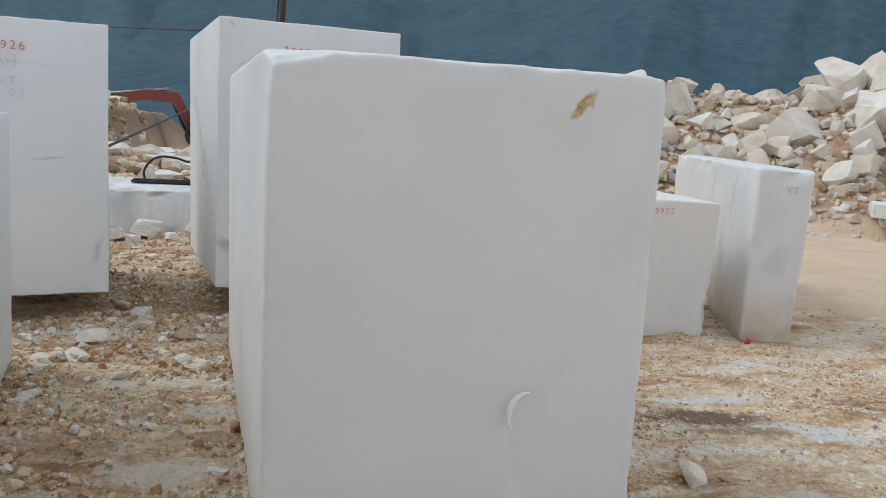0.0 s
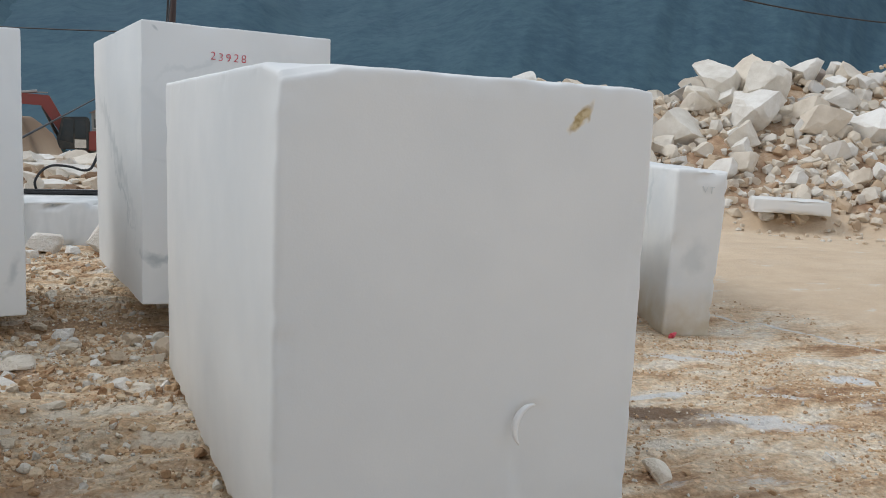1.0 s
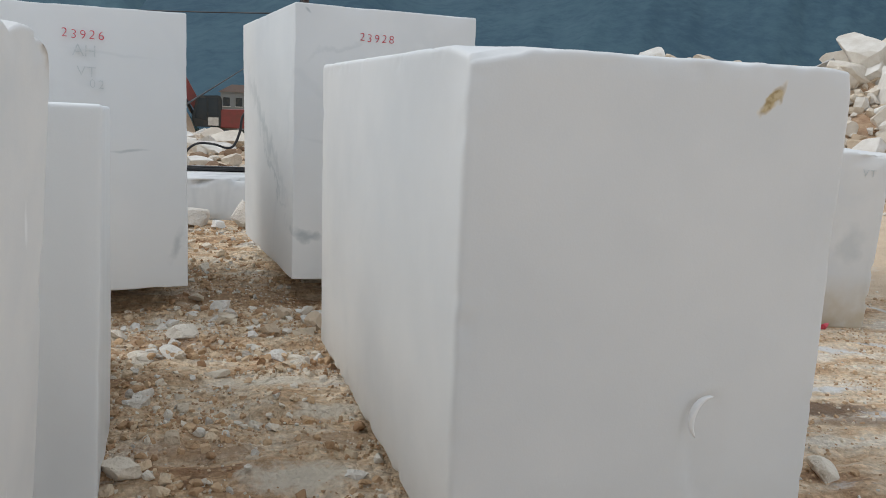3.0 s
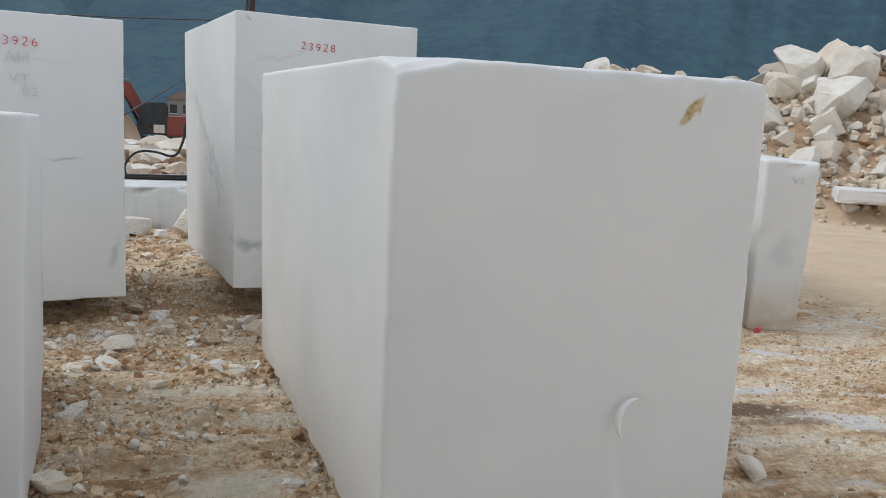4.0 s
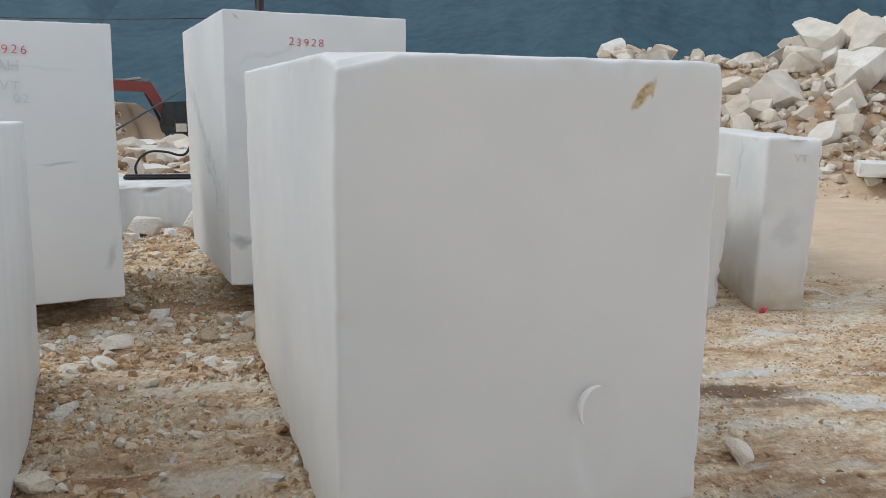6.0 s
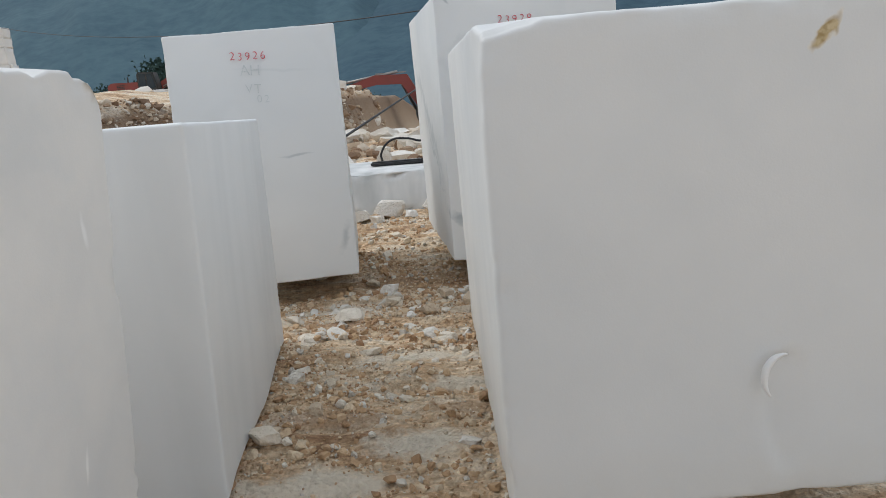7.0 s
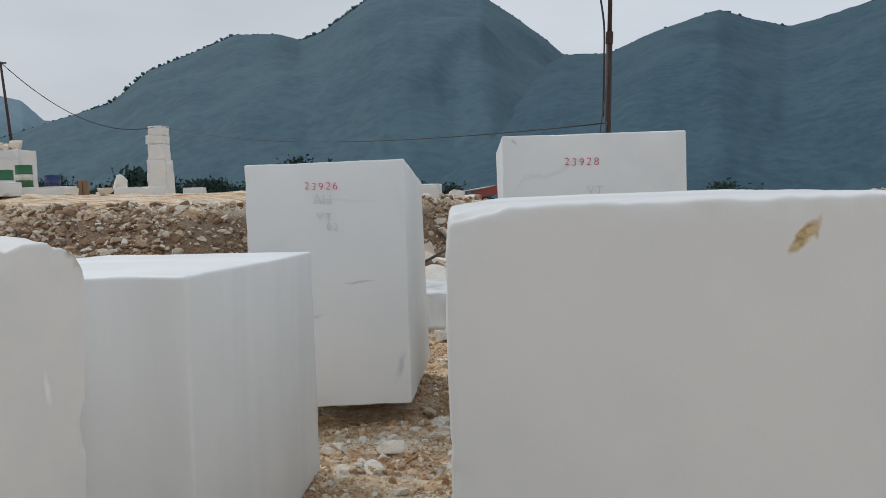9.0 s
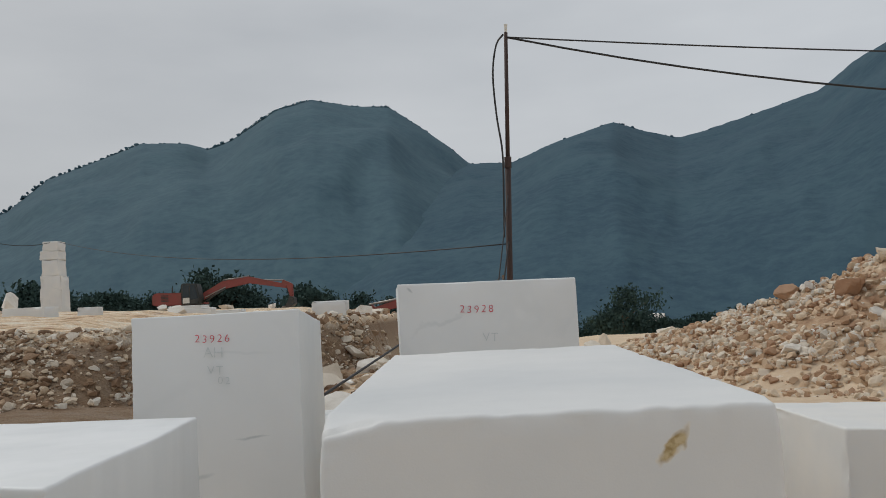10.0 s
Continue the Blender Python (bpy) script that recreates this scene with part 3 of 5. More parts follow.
# ---- sawn marble blocks ----
def block_mesh(name, low, high, mat, round_r=0.02, wear=0.012, seed=0, shape=None, cell=0.055):
    """A sawn block between four low and four high corners (front left, front right, back right, back left), with worn edges."""
    low, high = [Vector(p) for p in low], [Vector(p) for p in high]
    size = ((low[1] - low[0]).length, (low[3] - low[0]).length, (high[0] - low[0]).length)

    def ticks(s):
        e = [0, 0.25 * round_r, 0.6 * round_r, round_r, 1.6 * round_r, 3 * round_r]
        k = max(4, int(s / cell))
        return e + [3 * round_r + (s - 6 * round_r) * i / k for i in range(1, k)] + [s - q for q in reversed(e)]

    tk = [ticks(s) for s in size]
    index, verts, faces = {}, [], []

    def vert(p):
        key = (round(p[0], 4), round(p[1], 4), round(p[2], 4))
        if key in index:
            return index[key]
        q = Vector(p)
        inner = Vector([min(max(c, round_r), s - round_r) for c, s in zip(p, size)])
        d = q - inner
        if d.length > 1e-6:
            q = inner + d.normalized() * round_r
        u, v, w = (q[k] / size[k] for k in range(3))
        bot = low[0].lerp(low[1], u).lerp(low[3].lerp(low[2], u), v)
        top = high[0].lerp(high[1], u).lerp(high[3].lerp(high[2], u), v)
        place = bot.lerp(top, w)
        out = d.normalized() if d.length > 1e-6 else Vector((0, 0, 0))
        m = sum(1 for k in range(3) if min(p[k], size[k] - p[k]) < 1.7 * round_r)
        place += out * 0.0025 * fbm(place.x * 2.2 + seed, place.y * 2.2, place.z * 2.2, 3)
        if m >= 2:
            bite = max(0.0, noise.noise(place * 5.0 + Vector((seed, 0, 0))) + 0.55 * noise.noise(place * 19.0 + Vector((0, seed, 0))) - 0.05)
            place -= out * wear * 3.0 * bite
        if shape:
            place = shape(place, out)
        index[key] = len(verts)
        verts.append(place)
        return index[key]

    for axis in range(3):
        a, b = [k for k in range(3) if k != axis]
        for side in (0, size[axis]):
            grid = []
            for s in tk[a]:
                row = []
                for t in tk[b]:
                    p = [0, 0, 0]
                    p[axis], p[a], p[b] = side, s, t
                    row.append(vert(p))
                grid.append(row)
            flip = (side > 0) == (axis != 1)
            for i in range(len(grid) - 1):
                for j in range(len(grid[0]) - 1):
                    q = (grid[i][j], grid[i + 1][j], grid[i + 1][j + 1], grid[i][j + 1])
                    faces.append(q if flip else q[::-1])
    base = sum(low, Vector()) / 4
    me = link_mesh(name, [v - base for v in verts], faces, mat, True)
    return me, base


def marble_block(plan_low, plan_high, z_low, z_high, mat, label, **kw):
    low = [(x, y, z) for (x, y), z in zip(plan_low, z_low)]
    high = [(x, y, z) for (x, y), z in zip(plan_high, z_high)]
    me, base = block_mesh("marble_block", low, high, mat, **kw)
    ob = new("marble_block", me)
    ob.location = base
    return tagged(ob, label, "stone block", "sawn marble blocks")


def writing(name, text, place, normal_turn, height, mat, parent, label, pitch=0.95, tilt=0.0):
    """Painted characters on an upright face, each a part; normal_turn: turn about z of a face that looks to -y."""
    for k, sign in enumerate(text):
        cu = bpy.data.curves.new(name, "FONT")
        cu.offset = -0.0011
        cu.body, cu.size, cu.extrude, cu.align_x, cu.align_y = sign, height / 0.7, 0.0015, "CENTER", "CENTER"
        tmp = new(name, cu)
        bpy.context.view_layer.update()
        me = bpy.data.meshes.new_from_object(tmp.evaluated_get(bpy.context.evaluated_depsgraph_get()))
        bpy.data.objects.remove(tmp)
        me.materials.clear()
        me.materials.append(mat)
        ob = new(name, me)
        ob.parent = parent
        ob.matrix_parent_inverse = Matrix.Identity(4)
        step = (k - (len(text) - 1) / 2) * height * pitch
        ob.matrix_basis = Matrix.Translation(-parent.location) @ pose(*place, 90, 0, normal_turn) @ pose(0, 0, 0, 0, 0, tilt) @ pose(step, 0.004 * math.sin(5.0 * k), 0, 0, 0, 3 * math.sin(3.7 * k))
        ob["label"] = label


def shape_a(p, out):
    # knocked-off top corner
    k = max(0.0, 1 - (p - Vector((0.0, 0.0, 1.65))).length / 0.17)
    p = p + Vector((0.012, 0.012, -0.03)) * k
    # broken top edge beside it, and worn foot along the side
    if p.z > 1.6 and p.y < 0.03 and p.x < 0.2:
        p = p + Vector((0, 0, -0.012 * smooth01(0.2, 0.13, p.x)))
    if p.x < 0.1 and p.z < 0.3:
        p = p + Vector((0.012, 0, 0.012)) * max(0.0, noise.noise(Vector((p.y * 11, p.z * 9, 2)))) * smooth01(0.3, 0.16, p.z)
    # conchoidal scar: steep at its rim, fading to the side and downwards
    if p.y < 0.06:
        d = math.hypot((p.x - 0.845) / 0.085, (p.z - 0.55) / (0.105 if p.z > 0.55 else 0.3))
        if d < 1:
            p = p + Vector((0, 0.011 * min(1.0, (1 - d) * 5) * smooth01(0.95, 0.79, p.x), 0))
    return p


block_a = marble_block([(0.005, 0.0), (1.235, 0.035), (1.15, 2.4), (-0.10, 2.46)], [(-0.004, 0.0), (1.25, 0.05), (1.125, 2.38), (-0.123, 2.45)],
                       (0.17, 0.2, 0.16, 0.13), (1.66, 1.665, 1.70, 1.695), M_A, "large plain white sawn marble block with a brown pocket stain", round_r=0.02, wear=0.004, seed=1, shape=shape_a, cell=0.02)
bm = bmesh.new()
arc = [(0.785 + 0.062 * math.cos(a) + 0.045, -0.003, 0.575 + 0.075 * math.sin(a)) for a in (radians(d) for d in range(85, 226, 10))]
tube_bm(arc, [0.003 + 0.0085 * math.sin(math.pi * k / (len(arc) - 1)) for k in range(len(arc))], 6, bm)
bmesh.ops.translate(bm, verts=bm.verts, vec=-block_a.location)
part("chip_edge", bm, M_CHIP, block_a, "fresh white crescent chip", True)

block_b = marble_block([(-0.205, 3.41), (1.03, 3.44), (0.80, 5.75), (-0.475, 5.57)], [(-0.207, 3.41), (1.023, 3.436), (0.75, 5.74), (-0.505, 5.57)],
                       (0.295, 0.27, 0.24, 0.26), (2.124, 2.11, 2.12, 2.14), M_B, "tall white marble block with grey veins and a red number", round_r=0.01, wear=0.004, seed=5)
writing("painted_numeral", "23928", (0.335, 3.419, 1.925), 1.2, 0.052, M_PAINT, block_b, "red painted numeral", tilt=-3)
writing("crayon_mark", "VT", (0.42, 3.419, 1.73), 1.2, 0.06, M_PENCIL, block_b, "faint grey crayon letter")

block_c = marble_block([(-1.98, 3.10), (-0.868, 3.258), (-1.12, 5.12), (-2.3, 5.2)], [(-1.98, 3.12), (-0.87, 3.27), (-1.145, 5.1), (-2.3, 5.15)],
                       (0.262, 0.285, 0.24, 0.24), (1.982, 1.99, 1.885, 1.92), M_C, "tall white marble block with a thin vein and red number", round_r=0.011, wear=0.004, seed=9)
writing("painted_numeral", "23926", (-1.444, 3.172, 1.816), 8.1, 0.052, M_PAINT, block_c, "red painted numeral", tilt=-3)
writing("crayon_mark", "AH", (-1.44, 3.173, 1.725), 8.1, 0.07, M_PENCIL, block_c, "faint grey crayon letter")
writing("crayon_mark", "VT", (-1.43, 3.175, 1.605), 8.1, 0.06, M_PENCIL, block_c, "faint grey crayon letter")
writing("crayon_mark", "02", (-1.375, 3.182, 1.535), 8.1, 0.05, M_PENCIL, block_c, "faint grey crayon numeral")

block_d = marble_block([(3.75, 3.10), (4.13, 2.99), (5.15, 5.95), (4.75, 6.05)], [(3.78, 3.12), (4.17, 2.96), (5.2, 5.95), (4.8, 6.1)],
                       (-0.05, -0.05, 0.0, 0.0), (1.32, 1.315, 1.34, 1.35), M_D, "narrow white marble block with blue-grey veins and a dirty foot", round_r=0.03, wear=0.02, seed=14)
writing("crayon_mark", "VT", (4.02, 3.015, 1.16), -23.2, 0.055, M_PENCIL, block_d, "faint grey crayon letter")

block_g = marble_block([(2.6, 3.2), (3.46, 3.14), (3.58, 4.55), (2.58, 4.7)], [(2.66, 3.26), (3.48, 3.1), (3.6, 4.5), (2.58, 4.7)],
                       (-0.01, -0.02, 0.0, 0.0), (1.05, 1.035, 1.035, 1.04), M_FAR, "low cream-white marble block with a red number", round_r=0.018, wear=0.02, seed=19)
writing("painted_numeral", "23922", (3.02, 3.16, 0.955), -12.6, 0.042, M_PAINT, block_g, "red painted numeral")


def shape_e(p, out):
    # soft vertical waves left by the wire saw
    front = smooth01(0.95, 0.42, p.y)
    side = smooth01(-1.5, -1.15, p.x) * smooth01(0.3, 0.6, p.y)
    p = p + Vector((0, front * (0.04 * math.exp(-((p.x + 1.16) / 0.12) ** 2) - 0.012 * math.exp(-((p.x + 1.35) / 0.1) ** 2)), 0))
    p = p + Vector((-0.01 * math.sin((p.y - 0.3) * 4.4) * side, 0, 0))
    return p


block_e = marble_block([(-2.45, 0.42), (-1.0, 0.385), (-1.2, 2.28), (-2.55, 2.35)], [(-2.45, 0.36), (-0.938, 0.285), (-1.175, 2.2), (-2.5, 2.26)],
                       (0.09, 0.095, 0.12, 0.12), (1.45, 1.452, 1.42, 1.42), M_E, "smooth white marble block with soft vertical saw waves", round_r=0.014, wear=0.002, seed=23, shape=shape_e)


def shape_f(p, out):
    # broken top corner
    k = p.y + p.z - 1.29 + 0.012 * noise.noise(p * 18)
    if k > 0 and p.x > -1.6:
        p = p + Vector((0, -0.5, -0.5)) * k
    # scalloped chips along the top edge
    if p.z > 1.56 and p.x > -1.05:
        p = p + Vector((-0.4, 0, -1)) * 0.035 * max(0.0, noise.noise(Vector((p.y * 11, 3.1, 0)))) * smooth01(-1.05, -1.0, p.x)
    return p


block_f = marble_block([(-2.5, -1.9), (-0.99, -1.9), (-1.075, -0.16), (-2.5, -0.20)], [(-2.5, -1.9), (-1.0, -1.9), (-0.963, -0.215), (-2.5, -0.24)],
                       (0.12, 0.12, 0.12, 0.12), (1.78, 1.60, 1.60, 1.78), M_F, "white marble block with cloudy grey bruises and chipped edges", round_r=0.01, wear=0.014, seed=31, shape=shape_f, cell=0.03)

low_slab = marble_block([(-3.0, 7.25), (1.6, 7.35), (1.6, 8.95), (-3.0, 8.9)], [(-3.0, 7.4), (1.6, 7.45), (1.6, 8.95), (-3.0, 8.9)],
                        (0.1, 0.1, 0.1, 0.1), (0.6, 0.61, 0.63, 0.63), M_SLAB, "low grey-white marble slab with a broken edge", round_r=0.03, wear=0.06, seed=37)


# ---- loose rock ----
def rock_shape(seed, level=3, cuts=10, near=0.22, far=0.42):
    """A broken stone about 1 m across: a ball cut by many planes, with worn edges."""
    rng = random.Random(seed)
    bm = bmesh.new()
    bmesh.ops.create_icosphere(bm, subdivisions=level, radius=0.62)
    planes = []
    turn = Euler((rng.uniform(-0.3, 0.3), rng.uniform(-0.3, 0.3), rng.uniform(0, 6))).to_matrix()
    if seed % 3:
        # sawn or split blocks: three nearly square pairs of faces
        for n in ((1, 0, 0), (-1, 0, 0), (0, 1, 0), (0, -1, 0), (0, 0, 1), (0, 0, -1)):
            planes.append((turn @ (Vector(n) + Vector((rng.uniform(-0.22, 0.22), rng.uniform(-0.22, 0.22), rng.uniform(-0.22, 0.22)))).normalized(), rng.uniform(near, far)))
        cuts -= 5
    for k in range(cuts):
        planes.append((Vector((rng.gauss(0, 1), rng.gauss(0, 1), rng.gauss(0, 1))).normalized(), rng.uniform(near - 0.02, far - 0.03)))
    o = Vector((seed * 1.7, 0, 0))
    for v in bm.verts:
        c = v.co.copy()
        for sweep in range(2):
            for n, d in planes:
                over = c.dot(n) - d
                if over > 0:
                    c -= n * over * 0.98
        c += c.normalized() * (0.035 * noise.noise(c * 2.4 + o) + 0.022 * noise.noise(c * 6 + o) + (0.014 * noise.noise(c * 14 + o) if level > 2 else 0))
        v.co = c
    bmesh.ops.recalc_face_normals(bm, faces=bm.faces)
    return bm


def stone_arrays(seed, count, level, cuts):
    out = []
    for k in range(count):
        bm = rock_shape(seed + k, level, cuts)
        bm.verts.index_update()
        out.append((np.array([v.co[:] for v in bm.verts]), np.array([[v.index for v in f.verts] for f in bm.faces])))
        bm.free()
    return out


BOULDERS = []
for k in range(24):
    bm = rock_shape(100 + k)
    me = bpy.data.meshes.new("boulder")
    bm.to_mesh(me)
    bm.free()
    me.materials.append(M_ROCK)
    BOULDERS.append(me)
WHITES = []
for k in range(6):
    me = BOULDERS[k * 3 + 1].copy()
    me.materials.clear()
    me.materials.append(M_WHITE)
    WHITES.append(me)
MIDDLE = stone_arrays(401, 16, 2, 12)
SMALL = []
for k in range(12):
    q = random.Random(301 + k)
    SMALL.append((np.array([[a * q.uniform(0.25, 0.62) for a in c] for c in ICO_V]), np.array(ICO_F)))
YARD = []
for k in range(12):
    me = BOULDERS[2 * k + 1].copy()
    me.materials.clear()
    me.materials.append(M_STONE)
    YARD.append(me)

def scatter(name, items, mat, label, category, big=0.13):
    """One mesh of many small stones. items: (place, size, seed)."""
    rng = np.random.RandomState(len(items))
    vs, fs, o = [], [], 0
    for (x, y, z), s, flat in items:
        v, f = (MIDDLE if s > big else SMALL)[rng.randint(12)]
        e = Euler((rng.uniform(-0.5, 0.5), rng.uniform(-0.5, 0.5), rng.uniform(0, 6.28))).to_matrix()
        w = (v * (s * rng.uniform(0.7, 1.3), s * rng.uniform(0.7, 1.2), s * flat)) @ np.array(e).T + (x, y, z)
        vs.append(w)
        fs.append(f + o)
        o += len(v)
    ob = new(name, link_mesh(name, np.concatenate(vs).tolist(), np.concatenate(fs).tolist(), mat))
    return tagged(ob, label, category, kind="stuff")


def stone(name, me, x, y, size, turn, label, group, z=None, sink=0.3, category="rock"):
    ob = new(name, me)
    hz = ground_z(x, y) if z is None else z
    ob.matrix_basis = pose(x, y, hz + size[2] * (0.43 - sink), *turn) @ Matrix.Diagonal((*size, 1))
    return tagged(ob, label, category, group)


BASES = [[(0.0, 0.0), (1.235, 0.035), (1.125, 2.38), (-0.10, 2.65)], [(-0.21, 3.41), (1.03, 3.44), (0.8, 5.75), (-0.49, 5.55)], [(-1.98, 3.1), (-0.866, 3.26), (-1.19, 5.5), (-2.3, 5.4)],
         [(3.79, 3.1), (4.17, 2.96), (5.2, 5.95), (4.8, 6.1)], [(2.74, 3.2), (3.42, 3.1), (3.55, 4.5), (2.73, 4.7)], [(-2.5, 0.36), (-0.955, 0.32), (-1.175, 2.28), (-2.55, 2.35)],
         [(-2.5, -1.9), (-0.99, -1.9), (-0.985, -0.2), (-2.5, -0.2)], [(-3, 7.25), (1.6, 7.35), (1.6, 8.95), (-3, 8.9)]]


def under_block(x, y, margin=0.0):
    for poly in BASES:
        inside = True
        for (ax, ay), (bx, by) in zip(poly, poly[1:] + poly[:1]):
            if (bx - ax) * (y - ay) - (by - ay) * (x - ax) < -margin * math.hypot(bx - ax, by - ay):
                inside = False
                break
        if inside:
            return True
    return False


# packing stones that carry the blocks
rng = random.Random(4)
for poly, lift in zip(BASES[:7], (0.16, 0.27, 0.26, 0.02, 0.03, 0.14, 0.12)):
    cx, cy = sum(p[0] for p in poly) / 4, sum(p[1] for p in poly) / 4
    for px, py in poly:
        x, y = px + (cx - px) * 0.5, py + (cy - py) * 0.72
        g = ground_z(x, y)
        h = max(0.06, lift + 0.03 - g)
        stone("packing_stone", BOULDERS[rng.randrange(24)], x, y, (0.32, 0.28, h * 1.35), (0, 0, rng.uniform(0, 360)), "dirty limestone packing stone under a marble block", "packing stones", z=g, sink=0.05)

# the big rock pile by the haul road
rng = random.Random(11)
placed = []
tries = 0
while len(placed) < 300 and tries < 40000:
    tries += 1
    x, y = rng.uniform(6, 24), rng.uniform(8.5, 21)
    p = pile_height(x, y)
    if p < 0.55 or (x + 0.1) / (y + 2.3) < 0.30:
        continue
    if (x + 0.1) / (y + 2.3) < 0.5 and rng.random() < (0.75 if pile_height(x + 0.3, y + 0.3) < p + 0.02 else 0.97):
        continue
    high = smooth01(0.5, 2.2, p)
    coarse = smooth01(0.42, 0.6, (x + 0.1) / (y + 2.3))
    r = rng.uniform(0.16, 0.32) * (1 - high) + high * rng.choice((0.24, 0.32, 0.42, 0.56, 0.7)) * rng.uniform(0.8, 1.15) * (0.35 + 0.65 * coarse)
    if any((x - a) ** 2 + (y - b) ** 2 < (0.5 * (r + c)) ** 2 for a, b, c in placed):
        continue
    placed.append((x, y, r))
    grp = "boulders of the rock pile"
    size = (2 * r * rng.uniform(0.85, 1.35), 2 * r * rng.uniform(0.8, 1.15), 2 * r * rng.uniform(0.62, 1.05))
    pale = rng.random() < 0.3
    me = WHITES[rng.randrange(6)] if pale else BOULDERS[rng.randrange(24)]
    word = "white broken marble boulder" if pale else "cream broken limestone boulder"
    stone("boulder", me, x, y, size, (rng.uniform(-35, 35), rng.uniform(-35, 35), rng.uniform(0, 360)), word + (" high on the rock pile" if p > 1.8 else " low on the rock pile"), grp, sink=0.12)

rng = random.Random(12)
items, earthy, white = [], [], []
while len(items) < 5200 or len(earthy) < 5600:
    x, y = rng.uniform(3.5, 24), rng.uniform(6.5, 27)
    p = pile_height(x, y)
    edge = p <= 0 and pile_height(x + 0.7, y + 1.0) > 0.05
    if not (p > 0.03 or (edge and rng.random() < 0.35)):
        continue
    if (x + 0.1) / (y + 2.3) > 0.47:
        s = rng.uniform(0.06, 0.2 + 0.35 * rng.random()) if p > 0.15 else rng.uniform(0.04, 0.16)
        if len(items) < 5200:
            items.append(((x, y, ground_z(x, y) + 0.1 * s), s, rng.uniform(0.5, 0.95)))
    elif noise.noise(Vector((x * 0.7, y * 0.7, 5))) > -0.25 or rng.random() < 0.3:
        s = 0.05 + 0.28 * rng.random() ** 2.6
        if abs(noise.noise(Vector((x * 0.55, y * 0.55, 9)))) < 0.17 and p > 0.25:
            white.append(((x, y, ground_z(x, y) + 0.15 * s), s * 0.9, rng.uniform(0.55, 0.95)))
        earthy.append(((x, y, ground_z(x, y) + 0.08 * s), s, rng.uniform(0.5, 0.9)))
scatter("pile_rubble", items, M_PILE2, "cream and tan broken rubble of the rock pile", "rubble")
scatter("earthy_rubble", earthy, M_EARTH, "reddish brown earth clods and tan rubble on the pile slope", "rubble", 0.1)
scatter("white_rubble", white, M_PILE, "white broken marble spilled down the earthy pile slope", "rubble", 0.1)
for x, y, sz, t in ((8.05, 20.0, (0.75, 0.6, 0.65), 30), (8.35, 16.9, (1.1, 0.8, 0.6), 75)):
    ob = stone("boulder", BOULDERS[int(t) % 24].copy(), x, y, sz, (10, 14, t), "rust-brown boulder on the earthy pile slope", "boulders of the rock pile", sink=0.3)
    ob.data.materials.clear()
    ob.data.materials.append(M_REDROCK)

rng = random.Random(17)
items = []
while len(items) < 1500:
    x, y = rng.uniform(6, 24), rng.uniform(8.5, 21)
    p = pile_height(x, y)
    if p > 0.4 and (x + 0.1) / (y + 2.3) > 0.5:
        s = rng.uniform(0.2, 0.45) * (0.7 + 0.4 * smooth01(0.5, 2.0, p))
        items.append(((x, y, ground_z(x, y) + 0.15 * s), s, rng.uniform(0.6, 0.95)))
scatter("pile_stones", items, M_PILE, "cream and white broken stones packed between boulders", "rubble")

# the rubble bank
rng = random.Random(13)
items = []
while len(items) < 8000:
    x, y = rng.uniform(-17, -2.3), rng.uniform(9, 22)
    k = bank_height(x, y)
    foot = 10.9 + smooth01(-7.5, -3.0, x) * 7.5
    if k > 0.05 and foot - 0.3 < y < foot + 2.3 + rng.uniform(0, 0.3) and (noise.noise(Vector((x * 0.9, y * 0.9, 3))) > -0.05 or rng.random() < 0.35):
        s = rng.choice((0.035, 0.05, 0.07, 0.10, 0.14, 0.2, 0.3 if rng.random() < 0.35 else 0.08)) * rng.uniform(0.6, 1.0)
        items.append(((x, y, ground_z(x, y) + 0.1 * s), s, rng.uniform(0.4, 0.8)))
scatter("bank_rubble", items, M_RUBBLE, "white and tan broken stones in a brown earth bank", "rubble", 0.09)

# rubble between the low slab and the far machine
rng = random.Random(14)
items = []
for k in range(1400):
    x, y = rng.uniform(-5.5, 3.2), rng.uniform(9.0, 30)
    s = rng.uniform(0.06, 0.4)
    items.append(((x, y, ground_z(x, y) + 0.12 * s), s, rng.uniform(0.5, 0.9)))
scatter("yard_rubble", items, M_RUBBLE, "tan and white broken stones behind the blocks", "rubble")
for k in range(46):
    x, y = rng.uniform(-4.6, 2.0), rng.uniform(9.8, 27)
    r = rng.uniform(0.25, 0.55)
    white = rng.random() < 0.5
    stone("boulder", (WHITES if white else BOULDERS)[rng.randrange(6)], x, y, (2 * r * rng.uniform(0.9, 1.5), 2 * r, r * rng.uniform(0.7, 1.3)), (rng.uniform(-20, 20), rng.uniform(-20, 20), rng.uniform(0, 360)),
          "white marble waste block among rubble" if white else "tan limestone boulder among rubble", "boulders behind the blocks", sink=0.2)
for x, y, sx, sy, sz, t in ((-0.98, 7.05, 0.52, 0.36, 0.36, 20), (-0.48, 7.0, 0.34, 0.3, 0.36, 70), (-0.22, 6.95, 0.36, 0.34, 0.42, 10), (-1.35, 7.0, 0.3, 0.28, 0.24, 140), (-0.72, 6.8, 0.26, 0.22, 0.16, 50), (-0.3, 6.75, 0.3, 0.2, 0.16, 80), (-1.1, 6.75, 0.24, 0.2, 0.13, 33)):
    stone("boulder", WHITES[int(t) % 6], x, y, (sx, sy, sz), (8, 12, t), "white marble rubble stone against a low slab", "stones by the low slab", sink=0.1)

